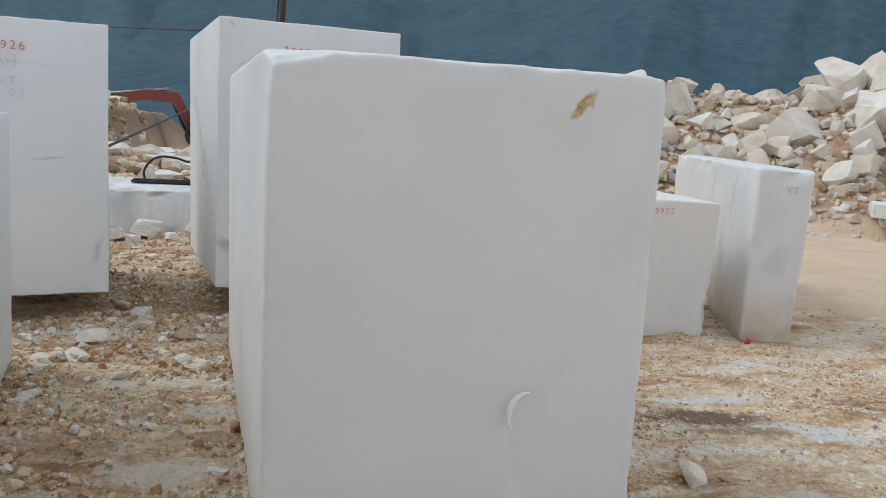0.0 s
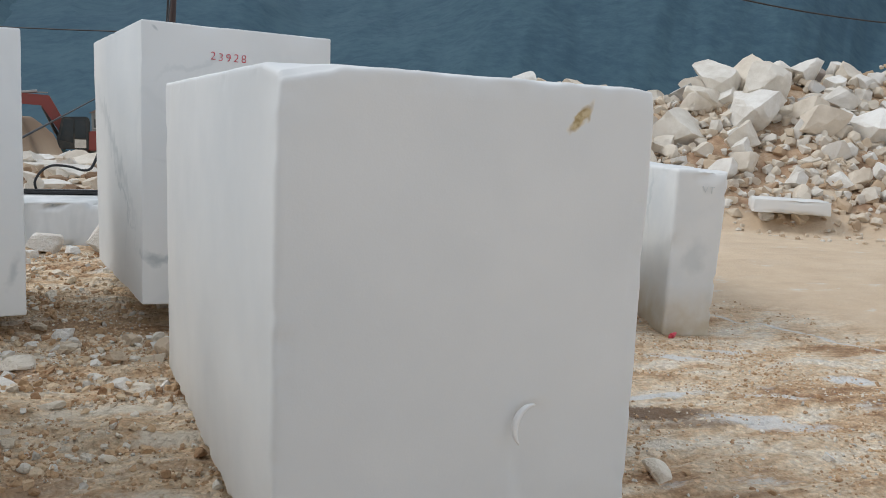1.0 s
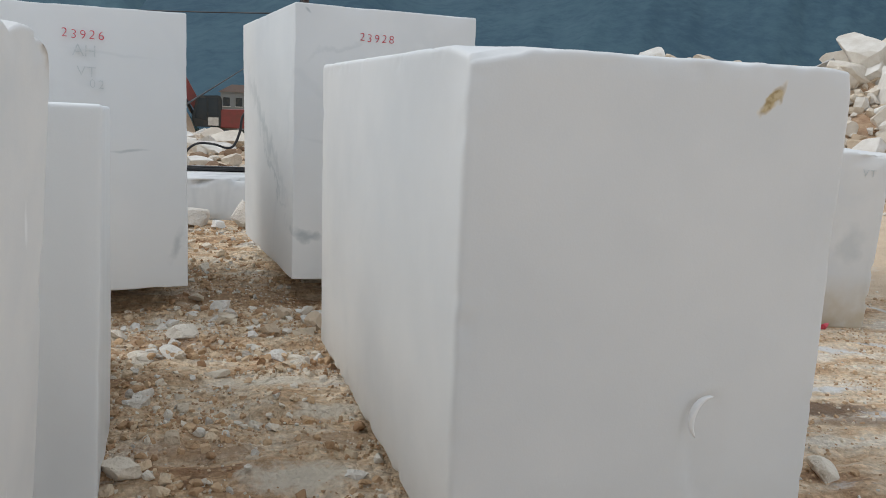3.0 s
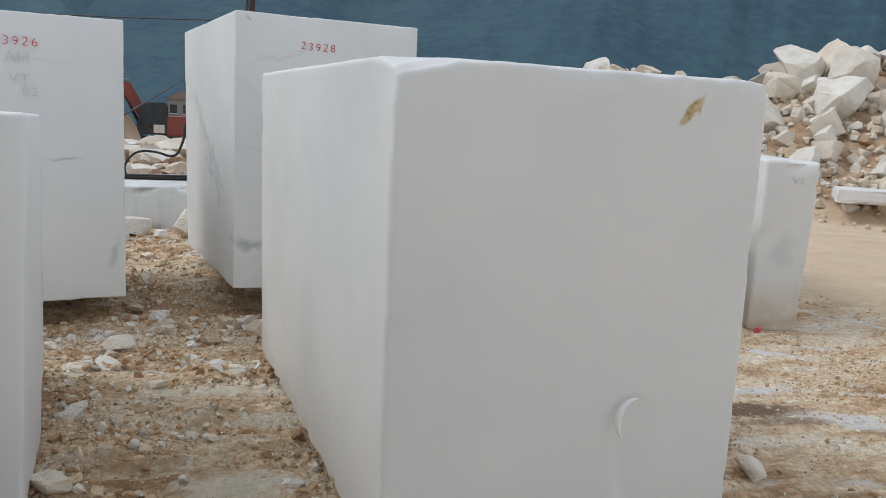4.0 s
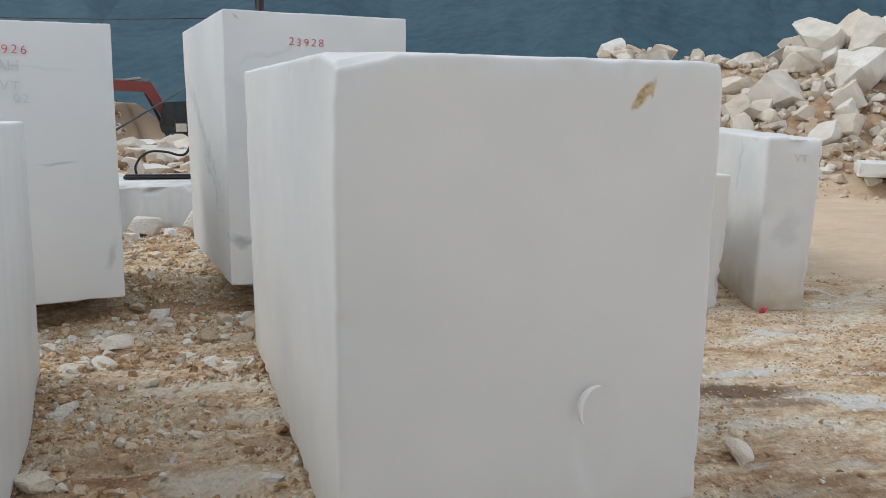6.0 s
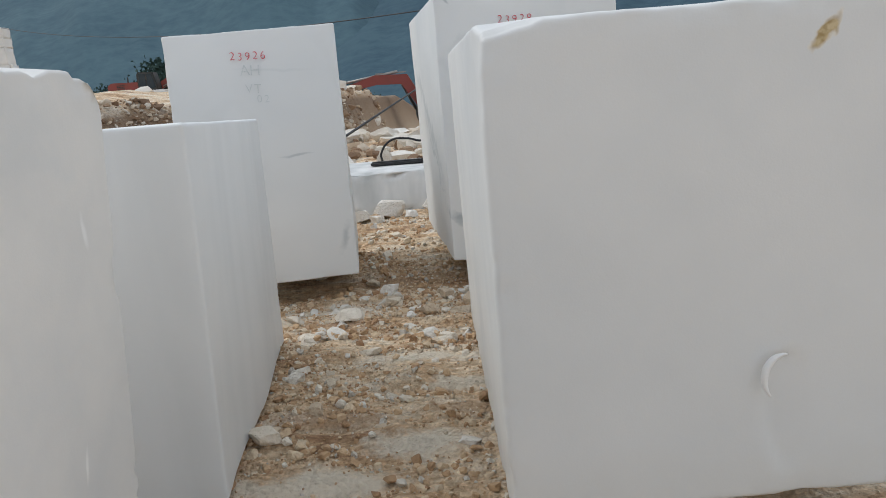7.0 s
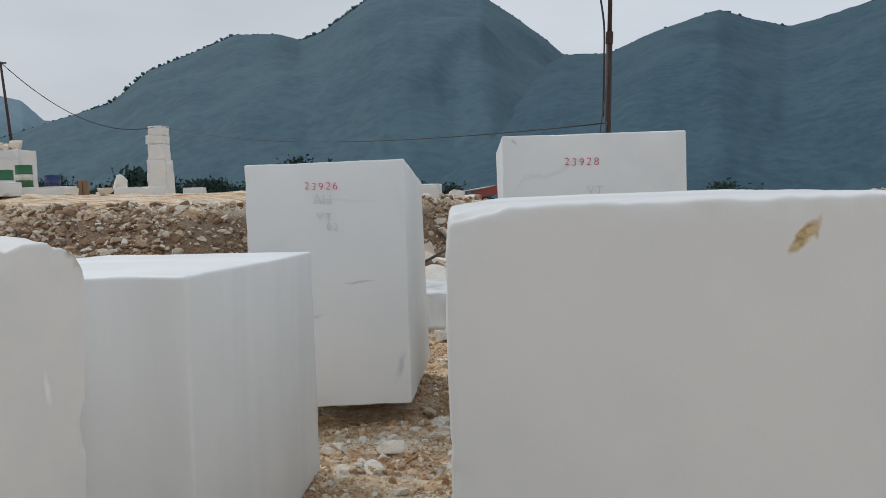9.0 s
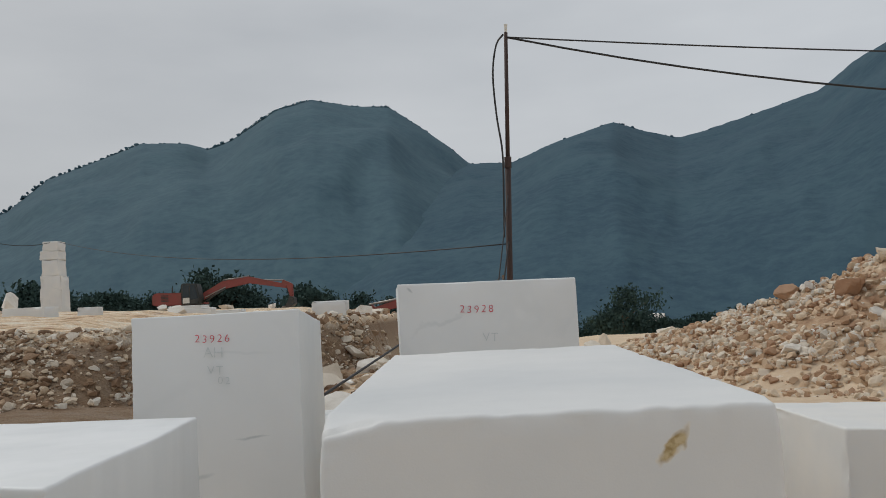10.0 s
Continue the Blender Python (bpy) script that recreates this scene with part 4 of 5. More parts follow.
# gravel and stones of the yard between the blocks
def scraped(x, y):
    return any(((x - a) / c) ** 2 + ((y - b) / d) ** 2 < 1 for a, b, c, d in ((-0.33, 1.89, 0.34, 0.09), (-0.14, 1.51, 0.2, 0.08), (-0.30, 0.88, 0.32, 0.12), (-0.75, 0.6, 0.3, 0.12), (2.78, 1.12, 0.3, 0.12), (2.6, 1.7, 0.3, 0.05)))


rng = random.Random(15)
items = []
while len(items) < 12000:
    x, y = (rng.uniform(-1.6, 0.6), rng.uniform(-0.4, 6.9)) if rng.random() < 0.65 else (rng.uniform(0.9, 5.5), rng.uniform(-0.2, 7))
    if under_block(x, y, -0.12) or (scraped(x, y) and rng.random() < 0.95):
        continue
    if noise.noise(Vector((x * 1.3, y * 2.6, 0))) < 0.02 and rng.random() < 0.85:
        continue
    s = 0.009 + 0.062 * rng.random() ** 3.6
    if x > 1.2:
        s *= 0.6
    items.append(((x, y, ground_z(x, y) + 0.1 * s), s, rng.uniform(0.55, 1.0)))
while len(items) < 27000:
    x, y = (rng.uniform(-1.6, 0.4), rng.uniform(-0.3, 5.0)) if rng.random() < 0.6 else (rng.uniform(1.0, 4.2), rng.uniform(-0.2, 4.5))
    drift = noise.noise(Vector((x * 1.7, y * 3.4, 7)))
    if not under_block(x, y, -0.1) and not (scraped(x, y) and rng.random() < 0.95) and (drift > 0.0 or rng.random() < 0.18):
        s = rng.uniform(0.006, 0.019) * (1 + max(0.0, drift))
        items.append(((x, y, ground_z(x, y) + 0.1 * s), s, rng.uniform(0.6, 1.0)))
scatter("gravel", items, M_GRAVEL, "brown and pale gravel on quarry dirt", "gravel", 0.028)
rng = random.Random(16)
done = 0
while done < 165:
    x, y = (rng.uniform(-1.5, 0.3), rng.uniform(0.0, 6.6)) if done < 138 else (rng.uniform(1.3, 3.2), rng.uniform(0.2, 2.8))
    if under_block(x, y, 0.04):
        continue
    r = (0.016 + 0.05 * rng.random() ** 2.6) * (1.4 if 2.1 < y < 3.3 else 1)
    if x > 1:
        r *= 0.6
    white = rng.random() < 0.15
    stone("stone", WHITES[2 * rng.randrange(3)] if white else YARD[rng.randrange(12)], x, y, (2 * r * rng.uniform(0.9, 1.4), 2 * r, r * rng.uniform(1.1, 1.8)), (rng.uniform(-15, 15), rng.uniform(-15, 15), rng.uniform(0, 360)),
          "white marble fragment on dirt" if white else "pale limestone stone on dirt", "stones on the yard", sink=0.36, category="stone")
    done += 1
for x, y, s, me in ((-1.0, 0.92, 0.14, YARD[1]), (-0.92, 0.27, 0.17, WHITES[3]), (-1.0, 0.12, 0.13, YARD[5]), (-1.0, 1.6, 0.1, YARD[4]), (-0.86, 0.1, 0.11, YARD[8]), (1.93, 0.72, 0.15, YARD[2])):
    stone("stone", me, x, y, (s * 1.3, s, s * 0.8), (10, 5, 40 * x), "pale dusty stone lump beside a sawn block", "stones on the yard", sink=0.34, category="stone")

rng = random.Random(18)
for k in range(42):
    x, y = rng.uniform(-1.3, 0.15), rng.uniform(2.3, 3.25)
    r = rng.uniform(0.025, 0.075)
    if not under_block(x, y, 0.03):
        stone("stone", WHITES[2 * rng.randrange(3)] if k % 3 == 0 else YARD[rng.randrange(12)], x, y, (2 * r * rng.uniform(0.9, 1.5), 2 * r, r * rng.uniform(0.9, 1.4)), (rng.uniform(-15, 15), rng.uniform(-15, 15), rng.uniform(0, 360)),
              "white marble fragment in a rubble strip" if k % 3 == 0 else "cream stone in a rubble strip", "stones on the yard", sink=0.34, category="stone")

# flat waste slab by the road, single rocks on the far yard
def waste_slab(x, y, z, size, turn, label, mat=M_FAR, tilt=0):
    w, d, h = size
    me, base = block_mesh("waste_slab", [(0, 0, 0), (w, 0, 0), (w, d, 0), (0, d, 0)], [(0.03, 0.02, h), (w - 0.02, 0, h), (w, d, h), (0, d - 0.04, h)], mat, round_r=0.02, wear=0.05, seed=x, cell=0.2)
    ob = new("waste_slab", me)
    ob.matrix_basis = pose(x, y, z, tilt, 0, turn)
    return tagged(ob, label, "stone slab", "waste slabs")


waste_slab(11.95, 10.0, ground_z(12.2, 10.1) + 0.02, (1.4, 1.1, 0.26), -38, "flat white marble slab on the road edge")
waste_slab(-4.6, 21.6, ground_z(-4.3, 22) - 0.05, (1.05, 0.8, 0.55), 6, "cream sawn block on the raised yard")
stone("boulder", BOULDERS[3], 6.6, 30.0, (0.9, 0.8, 0.95), (10, 5, 30), "tan boulder alone at the road end", "boulders at the road end", sink=0.05)
stone("boulder", BOULDERS[8], 4.3, 30.5, (0.6, 0.6, 0.95), (4, 10, 80), "upright cream boulder at the road end", "boulders at the road end", sink=0.05)
stone("boulder", BOULDERS[5], 3.9, 29.5, (0.8, 0.5, 0.45), (4, 10, 10), "flat cream boulder at the road end", "boulders at the road end", sink=0.1)

# a red painted stone at the foot of the narrow block
ob = new("red_stone", BOULDERS[2].copy())
ob.data.materials.clear()
ob.data.materials.append(M_PAINT)
ob.matrix_basis = pose(3.72, 2.93, ground_z(3.72, 2.93) + 0.02, 0, 0, 20) @ Matrix.Diagonal((0.075, 0.07, 0.06, 1))
tagged(ob, "small red painted stone marker on the dirt", "stone marker")


# ---- the power pole and its cables ----
pole = empty("utility_pole", pose(0.57, 13.3, ground_z(0.57, 13.3) - 0.1), "thin dark steel utility pole with slack cables", "utility pole")
zb = pole.location.z
POLE_TOP = (0.84, 13.3, 7.17)
lean = Vector((POLE_TOP[0] - 0.57, 0, POLE_TOP[2] - zb))


def on_pole(z):
    return Vector((0.57, 13.3, zb)) + lean * ((z - zb) / lean.z)


def rounded(points, n=6):
    """A smooth way through a few points."""
    p = [Vector(q) for q in points]
    out = []
    for k in range(len(p) - 1):
        a, b, c, d = p[max(k - 1, 0)], p[k], p[k + 1], p[min(k + 2, len(p) - 1)]
        for i in range(n):
            t = i / n
            out.append(0.5 * (2 * b + (c - a) * t + (2 * a - 5 * b + 4 * c - d) * t * t + (3 * b - a - 3 * c + d) * t ** 3))
    return out + [p[-1]]


def local(points, ob):
    return [Vector(p) - ob.location for p in points]


part("shaft", tube_bm(local([on_pole(zb), on_pole(4.61)], pole), [0.06, 0.055], 12), M_POLE, pole, "rusty lower pipe", True)
part("collar", tube_bm(local([on_pole(4.53), on_pole(4.74)], pole), [0.068, 0.068], 12), M_POLE, pole)
part("mast", tube_bm(local([on_pole(4.57), on_pole(7.17)], pole), [0.042, 0.035], 12), M_POLE, pole, "", True)
part("insulator", tube_bm(local([on_pole(7.16), on_pole(7.33)], pole), [0.025, 0.036], 10), M_PALE, pole, "pale insulator cap")
drop = [on_pole(7.12) + Vector((-0.05, -0.05, 0)), on_pole(6.91) + Vector((-0.19, -0.06, 0)), on_pole(6.35) + Vector((-0.26, -0.06, 0)), on_pole(5.54) + Vector((-0.2, -0.06, 0)), on_pole(4.82) + Vector((-0.1, -0.06, 0)), on_pole(3.93) + Vector((-0.09, -0.06, 0)), on_pole(3.2) + Vector((-0.09, -0.06, 0))]
part("down_cable", tube_bm(local(rounded(drop), pole), 0.02, 6), M_CABLE, pole, "slack black cable down the pole", True)


def cable(points, r, label, name="cable"):
    if name == "hose":
        points = rounded(points)
    base = Vector(points[0])
    bm = tube_bm([Vector(p) - base for p in points], r, 6)
    ob = part(name, bm, M_CABLE, None, "", True)
    ob.location = base
    return tagged(ob, label, "cable", "cables")


t0 = tuple(on_pole(7.08))
cable(hang(t0, (27.6, 13.5, 5.95), 1.57), 0.02, "thick black power cable hanging from the pole", "power_cable")
cable(hang(t0, (27.6, 12.7, 4.9), 0.36), 0.015, "thin black power cable hanging from the pole", "power_cable")
cable(hang((0.53, 46, 3.57), (-2.09, 5.6, 0.67), 0.0, 10), 0.02, "taut dark cable slanting up over the rubble", "guy_cable")
cable(hang(tuple(on_pole(4.09)), (0.2, 11.6, 0.9), 0.05, 8), 0.012, "thin stay wire beside the pole", "guy_cable")
cable(hang(tuple(on_pole(3.2)), (0.3, 12.2, 1.1), 0.05, 8), 0.015, "dark cable from the pole to the ground", "guy_cable")
cable(hang((-20.6, 35, 5.98), tuple(on_pole(3.08)), 0.55), 0.013, "long slack black cable from the stone pillar to the pole", "power_cable")
cable(hang((-22.06, 26, 7.69), (-20.6, 35, 5.98), 1.05), 0.016, "slack black cable from the leaning pole to a stone pillar", "power_cable")
cable(hang((-22.06, 26, 7.69), (-25.5, 21.5, 3.6), 0.5), 0.016, "slack black cable down from the leaning pole", "power_cable")
post = empty("timber_post", pose(0.53, 46, ground_z(0.53, 46) - 0.1), "thin timber post that carries a cable", "timber post", "timber posts")
part("post", tube_bm([(0, 0, 0), (0, 0, 3.62 - post.location.z)], [0.06, 0.045], 8), M_WOOD, post)
# anchor boulder behind the tall block, mast for the road cables
stone("boulder", BOULDERS[1], -2.09, 5.62, (0.5, 0.4, 0.62), (0, 0, 15), "limestone boulder that holds a cable end", "boulders behind the blocks", sink=0.02)
far_pole = empty("utility_pole", pose(27.6, 13.1, ground_z(27.6, 13.1)), "thin dark steel utility pole by the haul road", "utility pole")
part("shaft", tube_bm([(0, 0, -0.2), (0, 0, 6.8)], [0.08, 0.05], 12), M_POLE, far_pole, "", True)
part("crossarm", box_bm((0.08, 1.3, 0.08), (0, 0, 5.5), 0.01), M_POLE, far_pole)

# dark plank and hose on the low slab
plank = empty("rubber_mat", pose(-0.3, 8.3, 0.645), "black rubber strip lying on a low slab", "rubber mat")
part("strip", box_bm((2.0, 0.34, 0.03), (0, 0, 0.0), 0.008), M_CABLE, plank)
part("strip_roll", tube_bm([(-0.98, -0.12, 0.02), (0.0, -0.14, 0.022), (0.98, -0.12, 0.02)], 0.014, 8), M_CABLE, plank, "", True)
cable([(-1.16, 8.3, 0.67), (-1.17, 8.3, 0.76), (-1.1, 8.3, 0.88), (-0.98, 8.3, 0.945), (-0.8, 8.32, 0.935), (-0.66, 8.35, 0.895), (-0.57, 8.38, 0.93), (-0.5, 8.4, 1.1), (-0.46, 8.4, 1.3), (-0.3, 8.45, 1.35), (0.0, 8.5, 0.9), (0.1, 8.5, 0.64)], 0.016, "black hose looping over a low slab", "hose")


# ---- excavators ----
def limb(points, widths, thick, mat, name, parent, label=""):
    """A plated arm along points in x, z, with its depth at each point."""
    up, lo = [], []
    for k, (x, z) in enumerate(points):
        a, b = Vector(points[max(k - 1, 0)]), Vector(points[min(k + 1, len(points) - 1)])
        d = (b - a).normalized()
        nrm = Vector((-d.y, d.x))
        up.append((x + nrm.x * widths[k] / 2, z + nrm.y * widths[k] / 2))
        lo.append((x - nrm.x * widths[k] / 2, z - nrm.y * widths[k] / 2))
    return part(name, prism_bm(up + lo[::-1], -thick / 2, thick / 2, 0.02), mat, parent, label)


def excavator(m, boom, stick, bucket, label, side=1):
    ex = empty("excavator", m, label, "excavator", "excavators")
    for s in (-1, 1):
        poly = [(-1.3, 0.12), (-1.15, 0), (1.15, 0), (1.3, 0.12), (1.4, 0.35), (1.25, 0.58), (1.05, 0.64), (-1.05, 0.64), (-1.25, 0.58), (-1.4, 0.35)]
        tr = part("track", prism_bm(poly, s * 0.62, s * 1.0, 0.03), M_DARK, ex, "muddy steel crawler track")
        for x in (-1.05, -0.5, 0.0, 0.5, 1.05):
            part("roller", tube_bm([(x, s * 0.6, 0.3), (x, s * 1.03, 0.3)], 0.17, 12), M_STEEL, tr)
    part("undercarriage", box_bm((1.6, 1.3, 0.3), (0, 0, 0.5), 0.03), M_DARK, ex)
    part("slew_ring", tube_bm([(0, 0, 0.6), (0, 0, 0.78)], 0.5, 20), M_STEEL, ex)
    body = part("engine_house", prism_bm([(-1.75, 0.85), (-1.5, 0.76), (0.25, 0.76), (0.25, 1.55), (-1.5, 1.6), (-1.75, 1.45)], -0.95, 0.95, 0.04), M_RED, ex, "faded red engine cover")
    for k in range(5):
        part("louvre", box_bm((0.5, 0.02, 0.04), (-0.9, -0.965, 1.05 + 0.09 * k), 0), M_DARK, body)
    part("exhaust", tube_bm([(-0.9, 0.3, 1.55), (-0.9, 0.3, 1.95)], 0.05, 8), M_DARK, ex)
    cab = part("cab", prism_bm([(0.15, 0.78), (1.3, 0.78), (1.42, 1.15), (1.2, 2.1), (0.25, 2.15), (0.15, 2.0)], *sorted((-0.95 * side, -0.1 * side)), 0.04), M_DARK, ex, "dark operator cab")
    part("side_window", prism_bm([(0.3, 1.25), (0.72, 1.25), (0.72, 2.0), (0.32, 2.02)], *sorted((-0.975 * side, -0.94 * side))), M_GLASS, cab)
    part("side_window", prism_bm([(0.8, 1.05), (1.3, 1.15), (1.12, 2.0), (0.8, 2.0)], *sorted((-0.975 * side, -0.94 * side))), M_GLASS, cab)
    part("door_panel", prism_bm([(0.3, 0.85), (0.74, 0.85), (0.74, 1.2), (0.3, 1.2)], *sorted((-0.98 * side, -0.94 * side))), M_PALE, cab, "pale lower door panel")
    part("deck", box_bm((1.2, 0.9, 0.12), (0.75, 0.45 * side, 0.84), 0.02), M_RED, ex)
    bo = limb(boom, [0.36, 0.5, 0.42, 0.26][: len(boom)], 0.32, M_RED, "boom", ex, "worn red bent boom")
    limb([(boom[1][0] - 0.1, boom[1][1] + 0.31), (boom[2][0], boom[2][1] + 0.26)], [0.05, 0.05], 0.1, M_STEEL, "hose_guard", bo, "pale hose guard")
    limb(stick, [0.32, 0.38, 0.2], 0.26, M_RED, "stick", ex)
    cyl = part("boom_cylinder", tube_bm([(boom[0][0] + 0.25, -0.22, boom[0][1] - 0.25), (boom[1][0] + 0.15, -0.22, boom[1][1] - 0.25)], [0.075, 0.06], 8), M_DARK, ex, "", True)
    part("rod", tube_bm([(boom[0][0] + 0.5, -0.22, boom[0][1] + 0.1), (boom[1][0] + 0.2, -0.22, boom[1][1] - 0.15)], 0.035, 8), M_STEEL, cyl)
    part("stick_cylinder", tube_bm([(boom[1][0] + 0.3, 0, boom[1][1] + 0.35), (stick[0][0] + 0.05, 0, stick[0][1] + 0.1)], [0.07, 0.05], 8), M_STEEL, ex, "", True)
    bx, bz = bucket
    bu = part("bucket", prism_bm([(bx, bz), (bx + 0.3, bz - 0.1), (bx + 0.35, bz - 0.5), (bx + 0.05, bz - 0.75), (bx - 0.35, bz - 0.65), (bx - 0.1, bz - 0.4)], -0.4, 0.4, 0.02), M_DARK, ex, "dark steel bucket")
    for k in range(4):
        part("tooth", box_bm((0.16, 0.07, 0.05), (bx - 0.42, -0.3 + 0.2 * k, bz - 0.66), 0.01), M_STEEL, bu)
    return ex


excavator(pose(-0.85, 36, -0.5, 0, 0, 180), [(1.0, 1.25), (1.85, 2.75), (3.2, 2.8), (4.75, 2.42)], [(4.95, 2.62), (4.72, 2.3), (4.45, 1.25)], (4.4, 1.25), "red excavator with a dark cab and raised bent boom", -1)
excavator(pose(-20.4, 50, ground_z(-20.4, 50) + 0.02, 0, 0, 0), [(1.0, 1.1), (2.7, 1.95), (4.4, 2.2), (6.9, 1.65)], [(6.6, 1.95), (7.1, 1.7), (7.2, 0.95)], (7.1, 1.0), "red excavator on the raised yard with its arm stretched out")


# ---- raised yard: stone pillar, drums, slabs, leaning pole ----
def stacked(x, y, z, size, turn, label, group="stacked blocks", seed=1):
    w, d, h = size
    me, base = block_mesh("stacked_block", [(-w / 2, -d / 2, 0), (w / 2, -d / 2, 0), (w / 2, d / 2, 0), (-w / 2, d / 2, 0)], [(-w / 2 + 0.03, -d / 2, h), (w / 2 - 0.03, -d / 2, h), (w / 2 - 0.03, d / 2, h), (-w / 2 + 0.02, d / 2, h)], M_FAR, round_r=0.03, wear=0.05, seed=seed, cell=0.2)
    ob = new("stacked_block", me)
    ob.matrix_basis = pose(x, y, z, 0, 0, turn)
    return tagged(ob, label, "stone block", group)


zp = ground_z(-20.65, 35) - 0.06
stacked(-20.65, 35, zp, (1.06, 0.85, 4.31 - zp), 3, "white marble block at the foot of a pillar", seed=3)
stacked(-20.68, 35, 4.30, (0.84, 0.8, 0.78), 4, "white marble block in the middle of a pillar", seed=4)
stacked(-20.72, 35, 5.07, (0.92, 0.8, 0.42), 2, "white marble block near the top of a pillar", seed=5)
stacked(-20.66, 35, 5.48, (0.8, 0.75, 0.46), 3, "white marble block on top of a pillar", seed=6)
stone("boulder", WHITES[4], -22.6, 34.5, (1.0, 0.8, 1.2), (10, 5, 60), "white boulder beside a stone pillar", "boulders on the raised yard", z=ground_z(-22.6, 34.5), sink=0.05)
stacked(-21.75, 26, ground_z(-21.75, 26) - 0.06, (1.3, 1.1, 4.27 - ground_z(-21.75, 26) + 0.06), 3, "big white marble block that carries a leaning pole", seed=7)
for dx, dz in ((-0.45, 0.35), (0.35, 0.42), (0.0, 0.3)):
    stone("boulder", BOULDERS[9], -21.9 + dx, 26 - 0.1, (0.7, 0.6, dz * 1.3), (12, 8, 70 * dx), "grey boulder on top of a white block", "boulders on the raised yard", z=4.24, sink=0.02)
lp = empty("leaning_pole", pose(-21.75, 26, 4.25), "thin dark leaning pole wedged on a white block", "utility pole")
part("shaft", tube_bm([(0, 0, 0), (-0.31, 0, 3.46)], [0.06, 0.045], 10), M_POLE, lp, "", True)
part("crossarm", box_bm((0.5, 0.06, 0.06), (-0.31, 0, 3.4), 0.01), M_POLE, lp)


def drum(x, y, z, mat, band, label):
    d = empty("oil_drum", pose(x, y, z), label, "drum", "oil drums")
    bm = bmesh.new()
    prof = [(0.0, 0.28), (0.02, 0.295), (0.28, 0.285), (0.295, 0.30), (0.31, 0.285), (0.57, 0.285), (0.585, 0.30), (0.6, 0.285), (0.86, 0.285), (0.88, 0.295), (0.885, 0.28)]
    tube_bm([(0, 0, z) for z, r in prof], [r for z, r in prof], 24, bm)
    body = part("body", bm, mat, d, "", True)
    if band:
        part("band", tube_bm([(0, 0, 0.34), (0, 0, 0.55)], 0.291, 24), M_PALE, body, "pale painted band", True)
    part("bung", tube_bm([(0.15, 0, 0.88), (0.15, 0, 0.9)], 0.04, 10), M_STEEL, body)
    return d


waste_slab(-20.6, 23.4, ground_z(-19.8, 23.8) - 0.04, (2.2, 1.0, 0.36), 2, "long pale slab under green drums")
drum(-19.7, 23.9, ground_z(-19.8, 23.8) + 0.31, M_GREEN, True, "green oil drum with a pale band")
drum(-19.8, 25.6, ground_z(-19.8, 25.6), M_BLUE, False, "dark blue plastic drum on the raised yard")
for k in range(4):
    drum(-20.3 + 0.62 * k, 21.0 + 0.1 * k, ground_z(-20.3 + 0.62 * k, 21.0), (M_GREEN, M_GREEN, M_RED, M_GREEN)[k], k != 2, "green oil drum with a pale band" if k != 2 else "rust-red oil drum beside green drums")
for x, y, s, t in ((-17.2, 17.6, (1.2, 0.8, 0.42), 4), (-15.6, 17.2, (1.35, 0.8, 0.4), -3), (-17.4, 22.0, (1.7, 0.8, 0.42), 5), (-15.4, 24.2, (1.6, 0.8, 0.45), -4), (-13.4, 24.4, (0.7, 0.6, 0.4), 12), (-10.4, 26.5, (1.0, 0.7, 0.25), 5), (-12.2, 30.0, (1.5, 0.7, 0.22), -6), (-8.6, 24.5, (0.9, 0.7, 0.25), 3)):
    waste_slab(x, y, ground_z(x + 0.5, y + 0.3) - 0.03, s, t, "pale sawn slab on the raised yard")
for k, dx in enumerate((0, 0.28)):
    tb = empty("timber_post", pose(-18.6 + dx, 25.5, ground_z(-18.6, 25.5) - 0.03, 0, 6 - 9 * k, 0), "short brown timber post on the raised yard", "timber post", "timber posts")
    part("post", box_bm((0.16, 0.14, 0.75), (0, 0, 0.35), 0.015), M_WOOD, tb)
rng = random.Random(21)
for k in range(24):
    x, y = rng.uniform(-26, -5), rng.uniform(18, 40)
    r = rng.uniform(0.12, 0.3)
    stone("boulder", (WHITES if k % 3 else BOULDERS)[k % 6], x, y, (2.4 * r, 2 * r, 1.3 * r), (8, 8, rng.uniform(0, 360)), "pale broken stone on the raised yard", "boulders on the raised yard", sink=0.15)


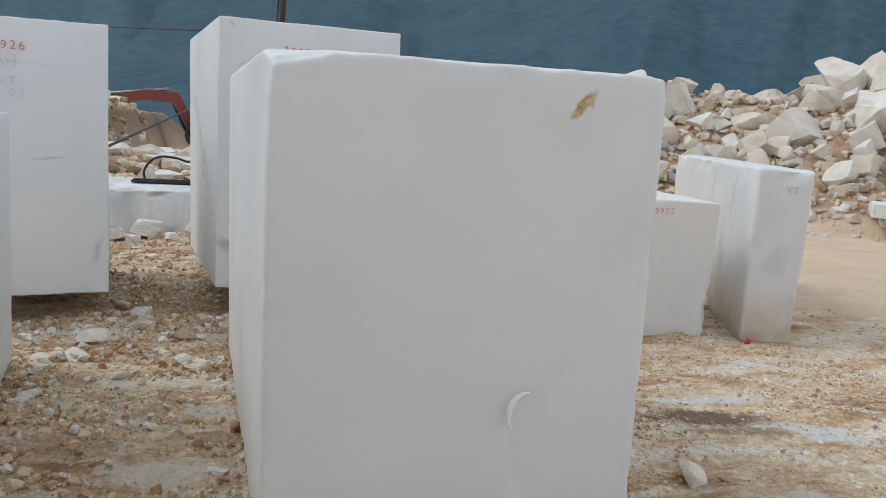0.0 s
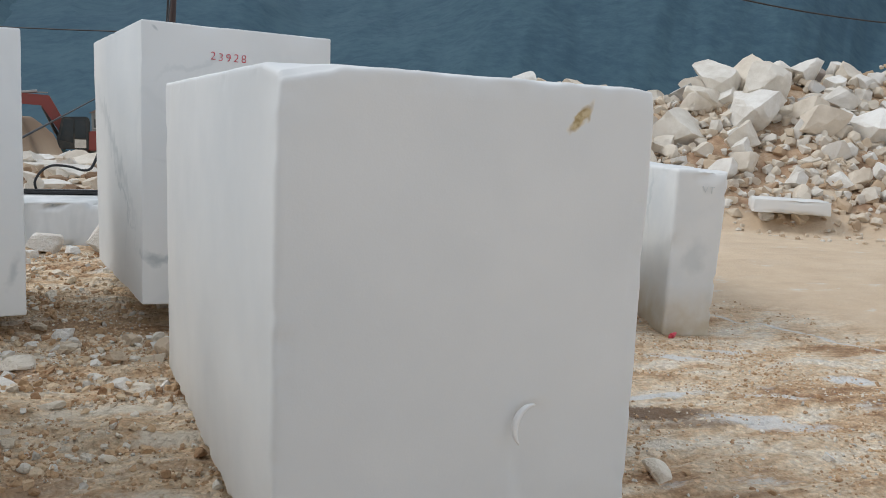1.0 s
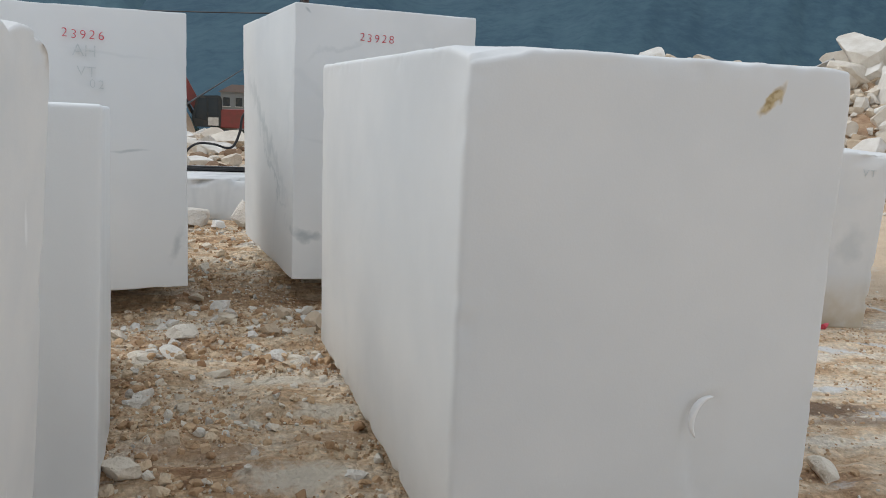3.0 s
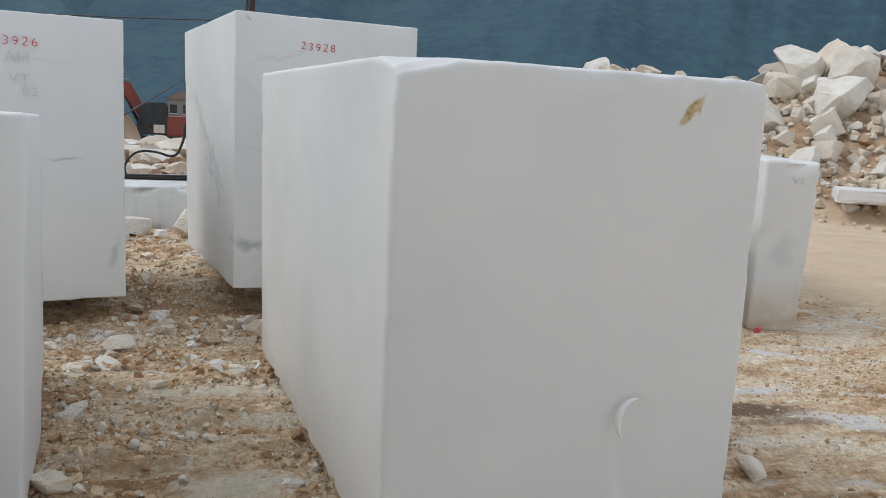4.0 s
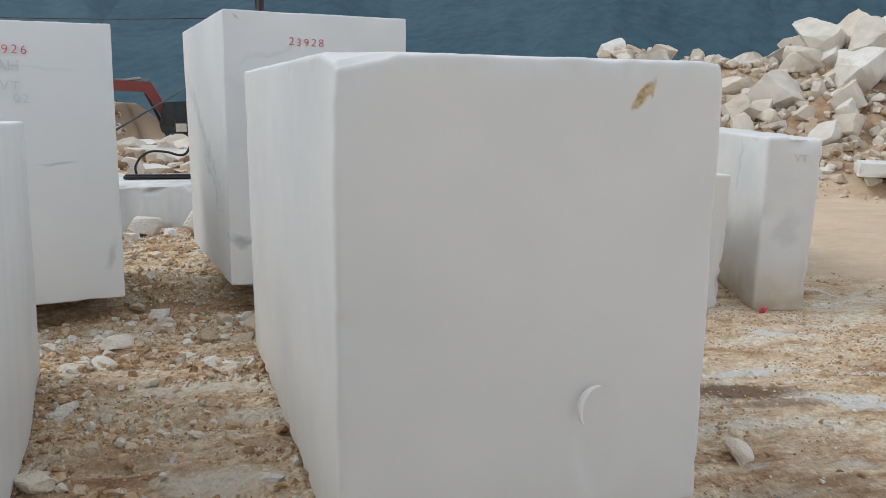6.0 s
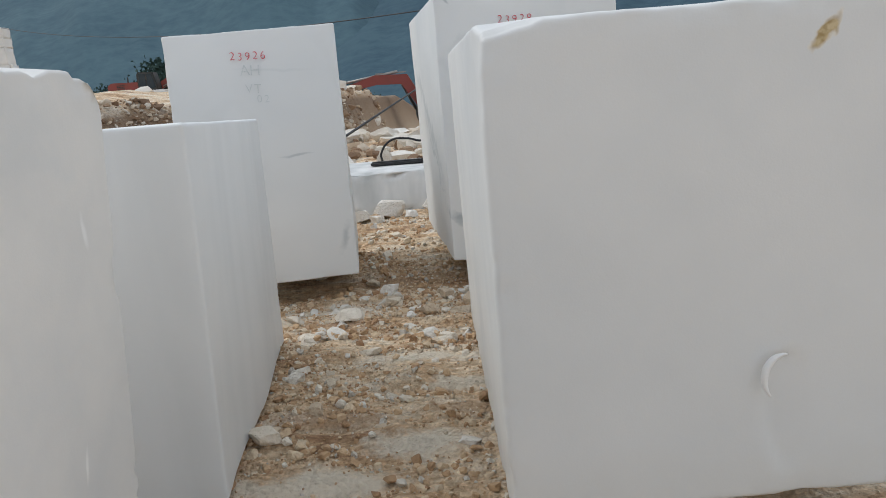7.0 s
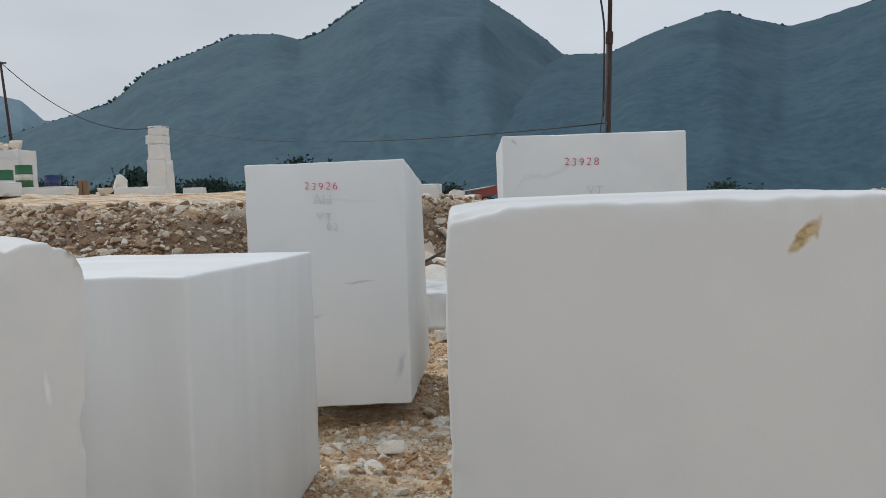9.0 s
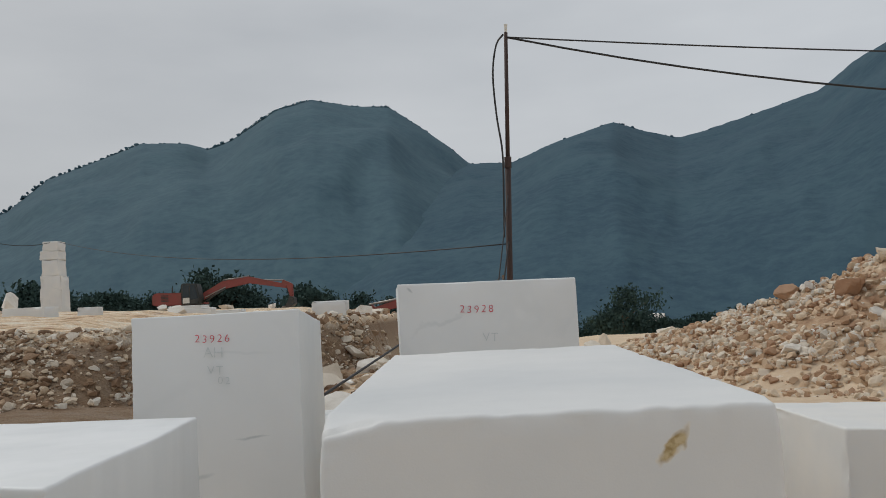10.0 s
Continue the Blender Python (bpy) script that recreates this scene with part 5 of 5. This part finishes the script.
# ---- trees, house and outcrop behind the quarry ----
def tree_parts(seed, height):
    rng = random.Random(seed)
    tb = bmesh.new()
    tube_bm([(0, 0, -0.3), (0.05, 0.02, height * 0.3), (0.1 * rng.uniform(-1, 1), 0.1, height * 0.7)], [0.16, 0.11, 0.04], 8, tb)
    ends = []
    for k in range(9):
        z0 = height * rng.uniform(0.18, 0.6)
        a = rng.uniform(0, 6.28)
        ln = height * rng.uniform(0.16, 0.34)
        e = Vector((math.cos(a) * ln, math.sin(a) * ln, z0 + height * rng.uniform(0.1, 0.28)))
        tube_bm([(0.04, 0.02, z0), Vector((0.04, 0.02, z0)).lerp(e, 0.6) + Vector((0, 0, 0.1)), e], [0.06, 0.04, 0.015], 5, tb)
        ends.append(e)
    ends += [Vector((rng.uniform(-0.3, 0.3), rng.uniform(-0.3, 0.3), height * q)) for q in (0.72, 0.85, 0.95)]
    cv, cf = [], []
    for e in ends:
        rad = height * rng.uniform(0.1, 0.19)
        for k in range(300):
            d = Vector((rng.gauss(0, 1), rng.gauss(0, 1), rng.gauss(0, 0.8))) * rad * 0.55
            p = e + d
            s = rng.uniform(0.09, 0.2)
            q = Euler((rng.uniform(0, 3), rng.uniform(0, 3), rng.uniform(0, 6))).to_matrix()
            o = len(cv)
            for u, v, w in ((-1, 0, 0), (0, -0.6, 0.15), (1, 0, 0), (0, 0.6, 0.15)):
                cv.append(p + q @ Vector((u, v, w)) * s)
            cf += [(o, o + 1, o + 2), (o, o + 2, o + 3)]
    return tb, cv, cf


protos = []
for k in range(3):
    h = (4.6, 5.6, 6.4)[k]
    t = empty("tree", pose(-38 + 9 * k, 84, ground_z(-38 + 9 * k, 84)), "dark green leafy tree at the edge of the quarry", "tree", "trees behind the quarry")
    tb, cv, cf = tree_parts(50 + k, h)
    part("trunk", tb, M_BARK, t)
    cro = new("crown", link_mesh("crown", cv, cf, M_LEAF))
    cro.parent = t
    protos.append(t)
rng = random.Random(33)
for k in range(120):
    x = rng.uniform(-62, 46)
    if -5 < x < 4.5:
        continue
    y = rng.uniform(74, 92)
    s = rng.uniform(0.8, 1.2) * (1.2 if x < -18 else 0.8 if x < -5 else 0.85)
    ob = copy_thing(protos[k % 3], pose(x, y, ground_z(x, y), 0, 0, rng.uniform(0, 360)))
    ob.scale = (s * 1.25, s * 1.25, s)

house = empty("house", pose(0.6, 120, -1.7), "small two-storey plaster house with a tiled roof", "house")
part("wall", box_bm((5.4, 5, 13.4), (0, 0, -2.4), 0.02), M_WALL, house)
part("roof", prism_bm([(-3.0, 4.25), (3.0, 4.25), (1.2, 5.3), (-1.2, 5.3)], -2.8, 2.8), M_ROOF, house, "low red-brown hipped roof")
for wx in (-1.9, -0.2, 1.6):
    wi = part("window", box_bm((0.9, 0.12, 1.2), (wx, -2.52, 2.9), 0.01), M_DARK, house, "dark window")
    part("sill", box_bm((1.1, 0.2, 0.1), (wx, -2.6, 2.25), 0.01), M_PALE, wi)
stone("rock_outcrop", WHITES[5], 18.0, 95, (3.4, 2.2, 10.5), (2, 4, 20), "pale weathered outcrop among dark trees", "", z=ground_z(18, 95), sink=0.1)
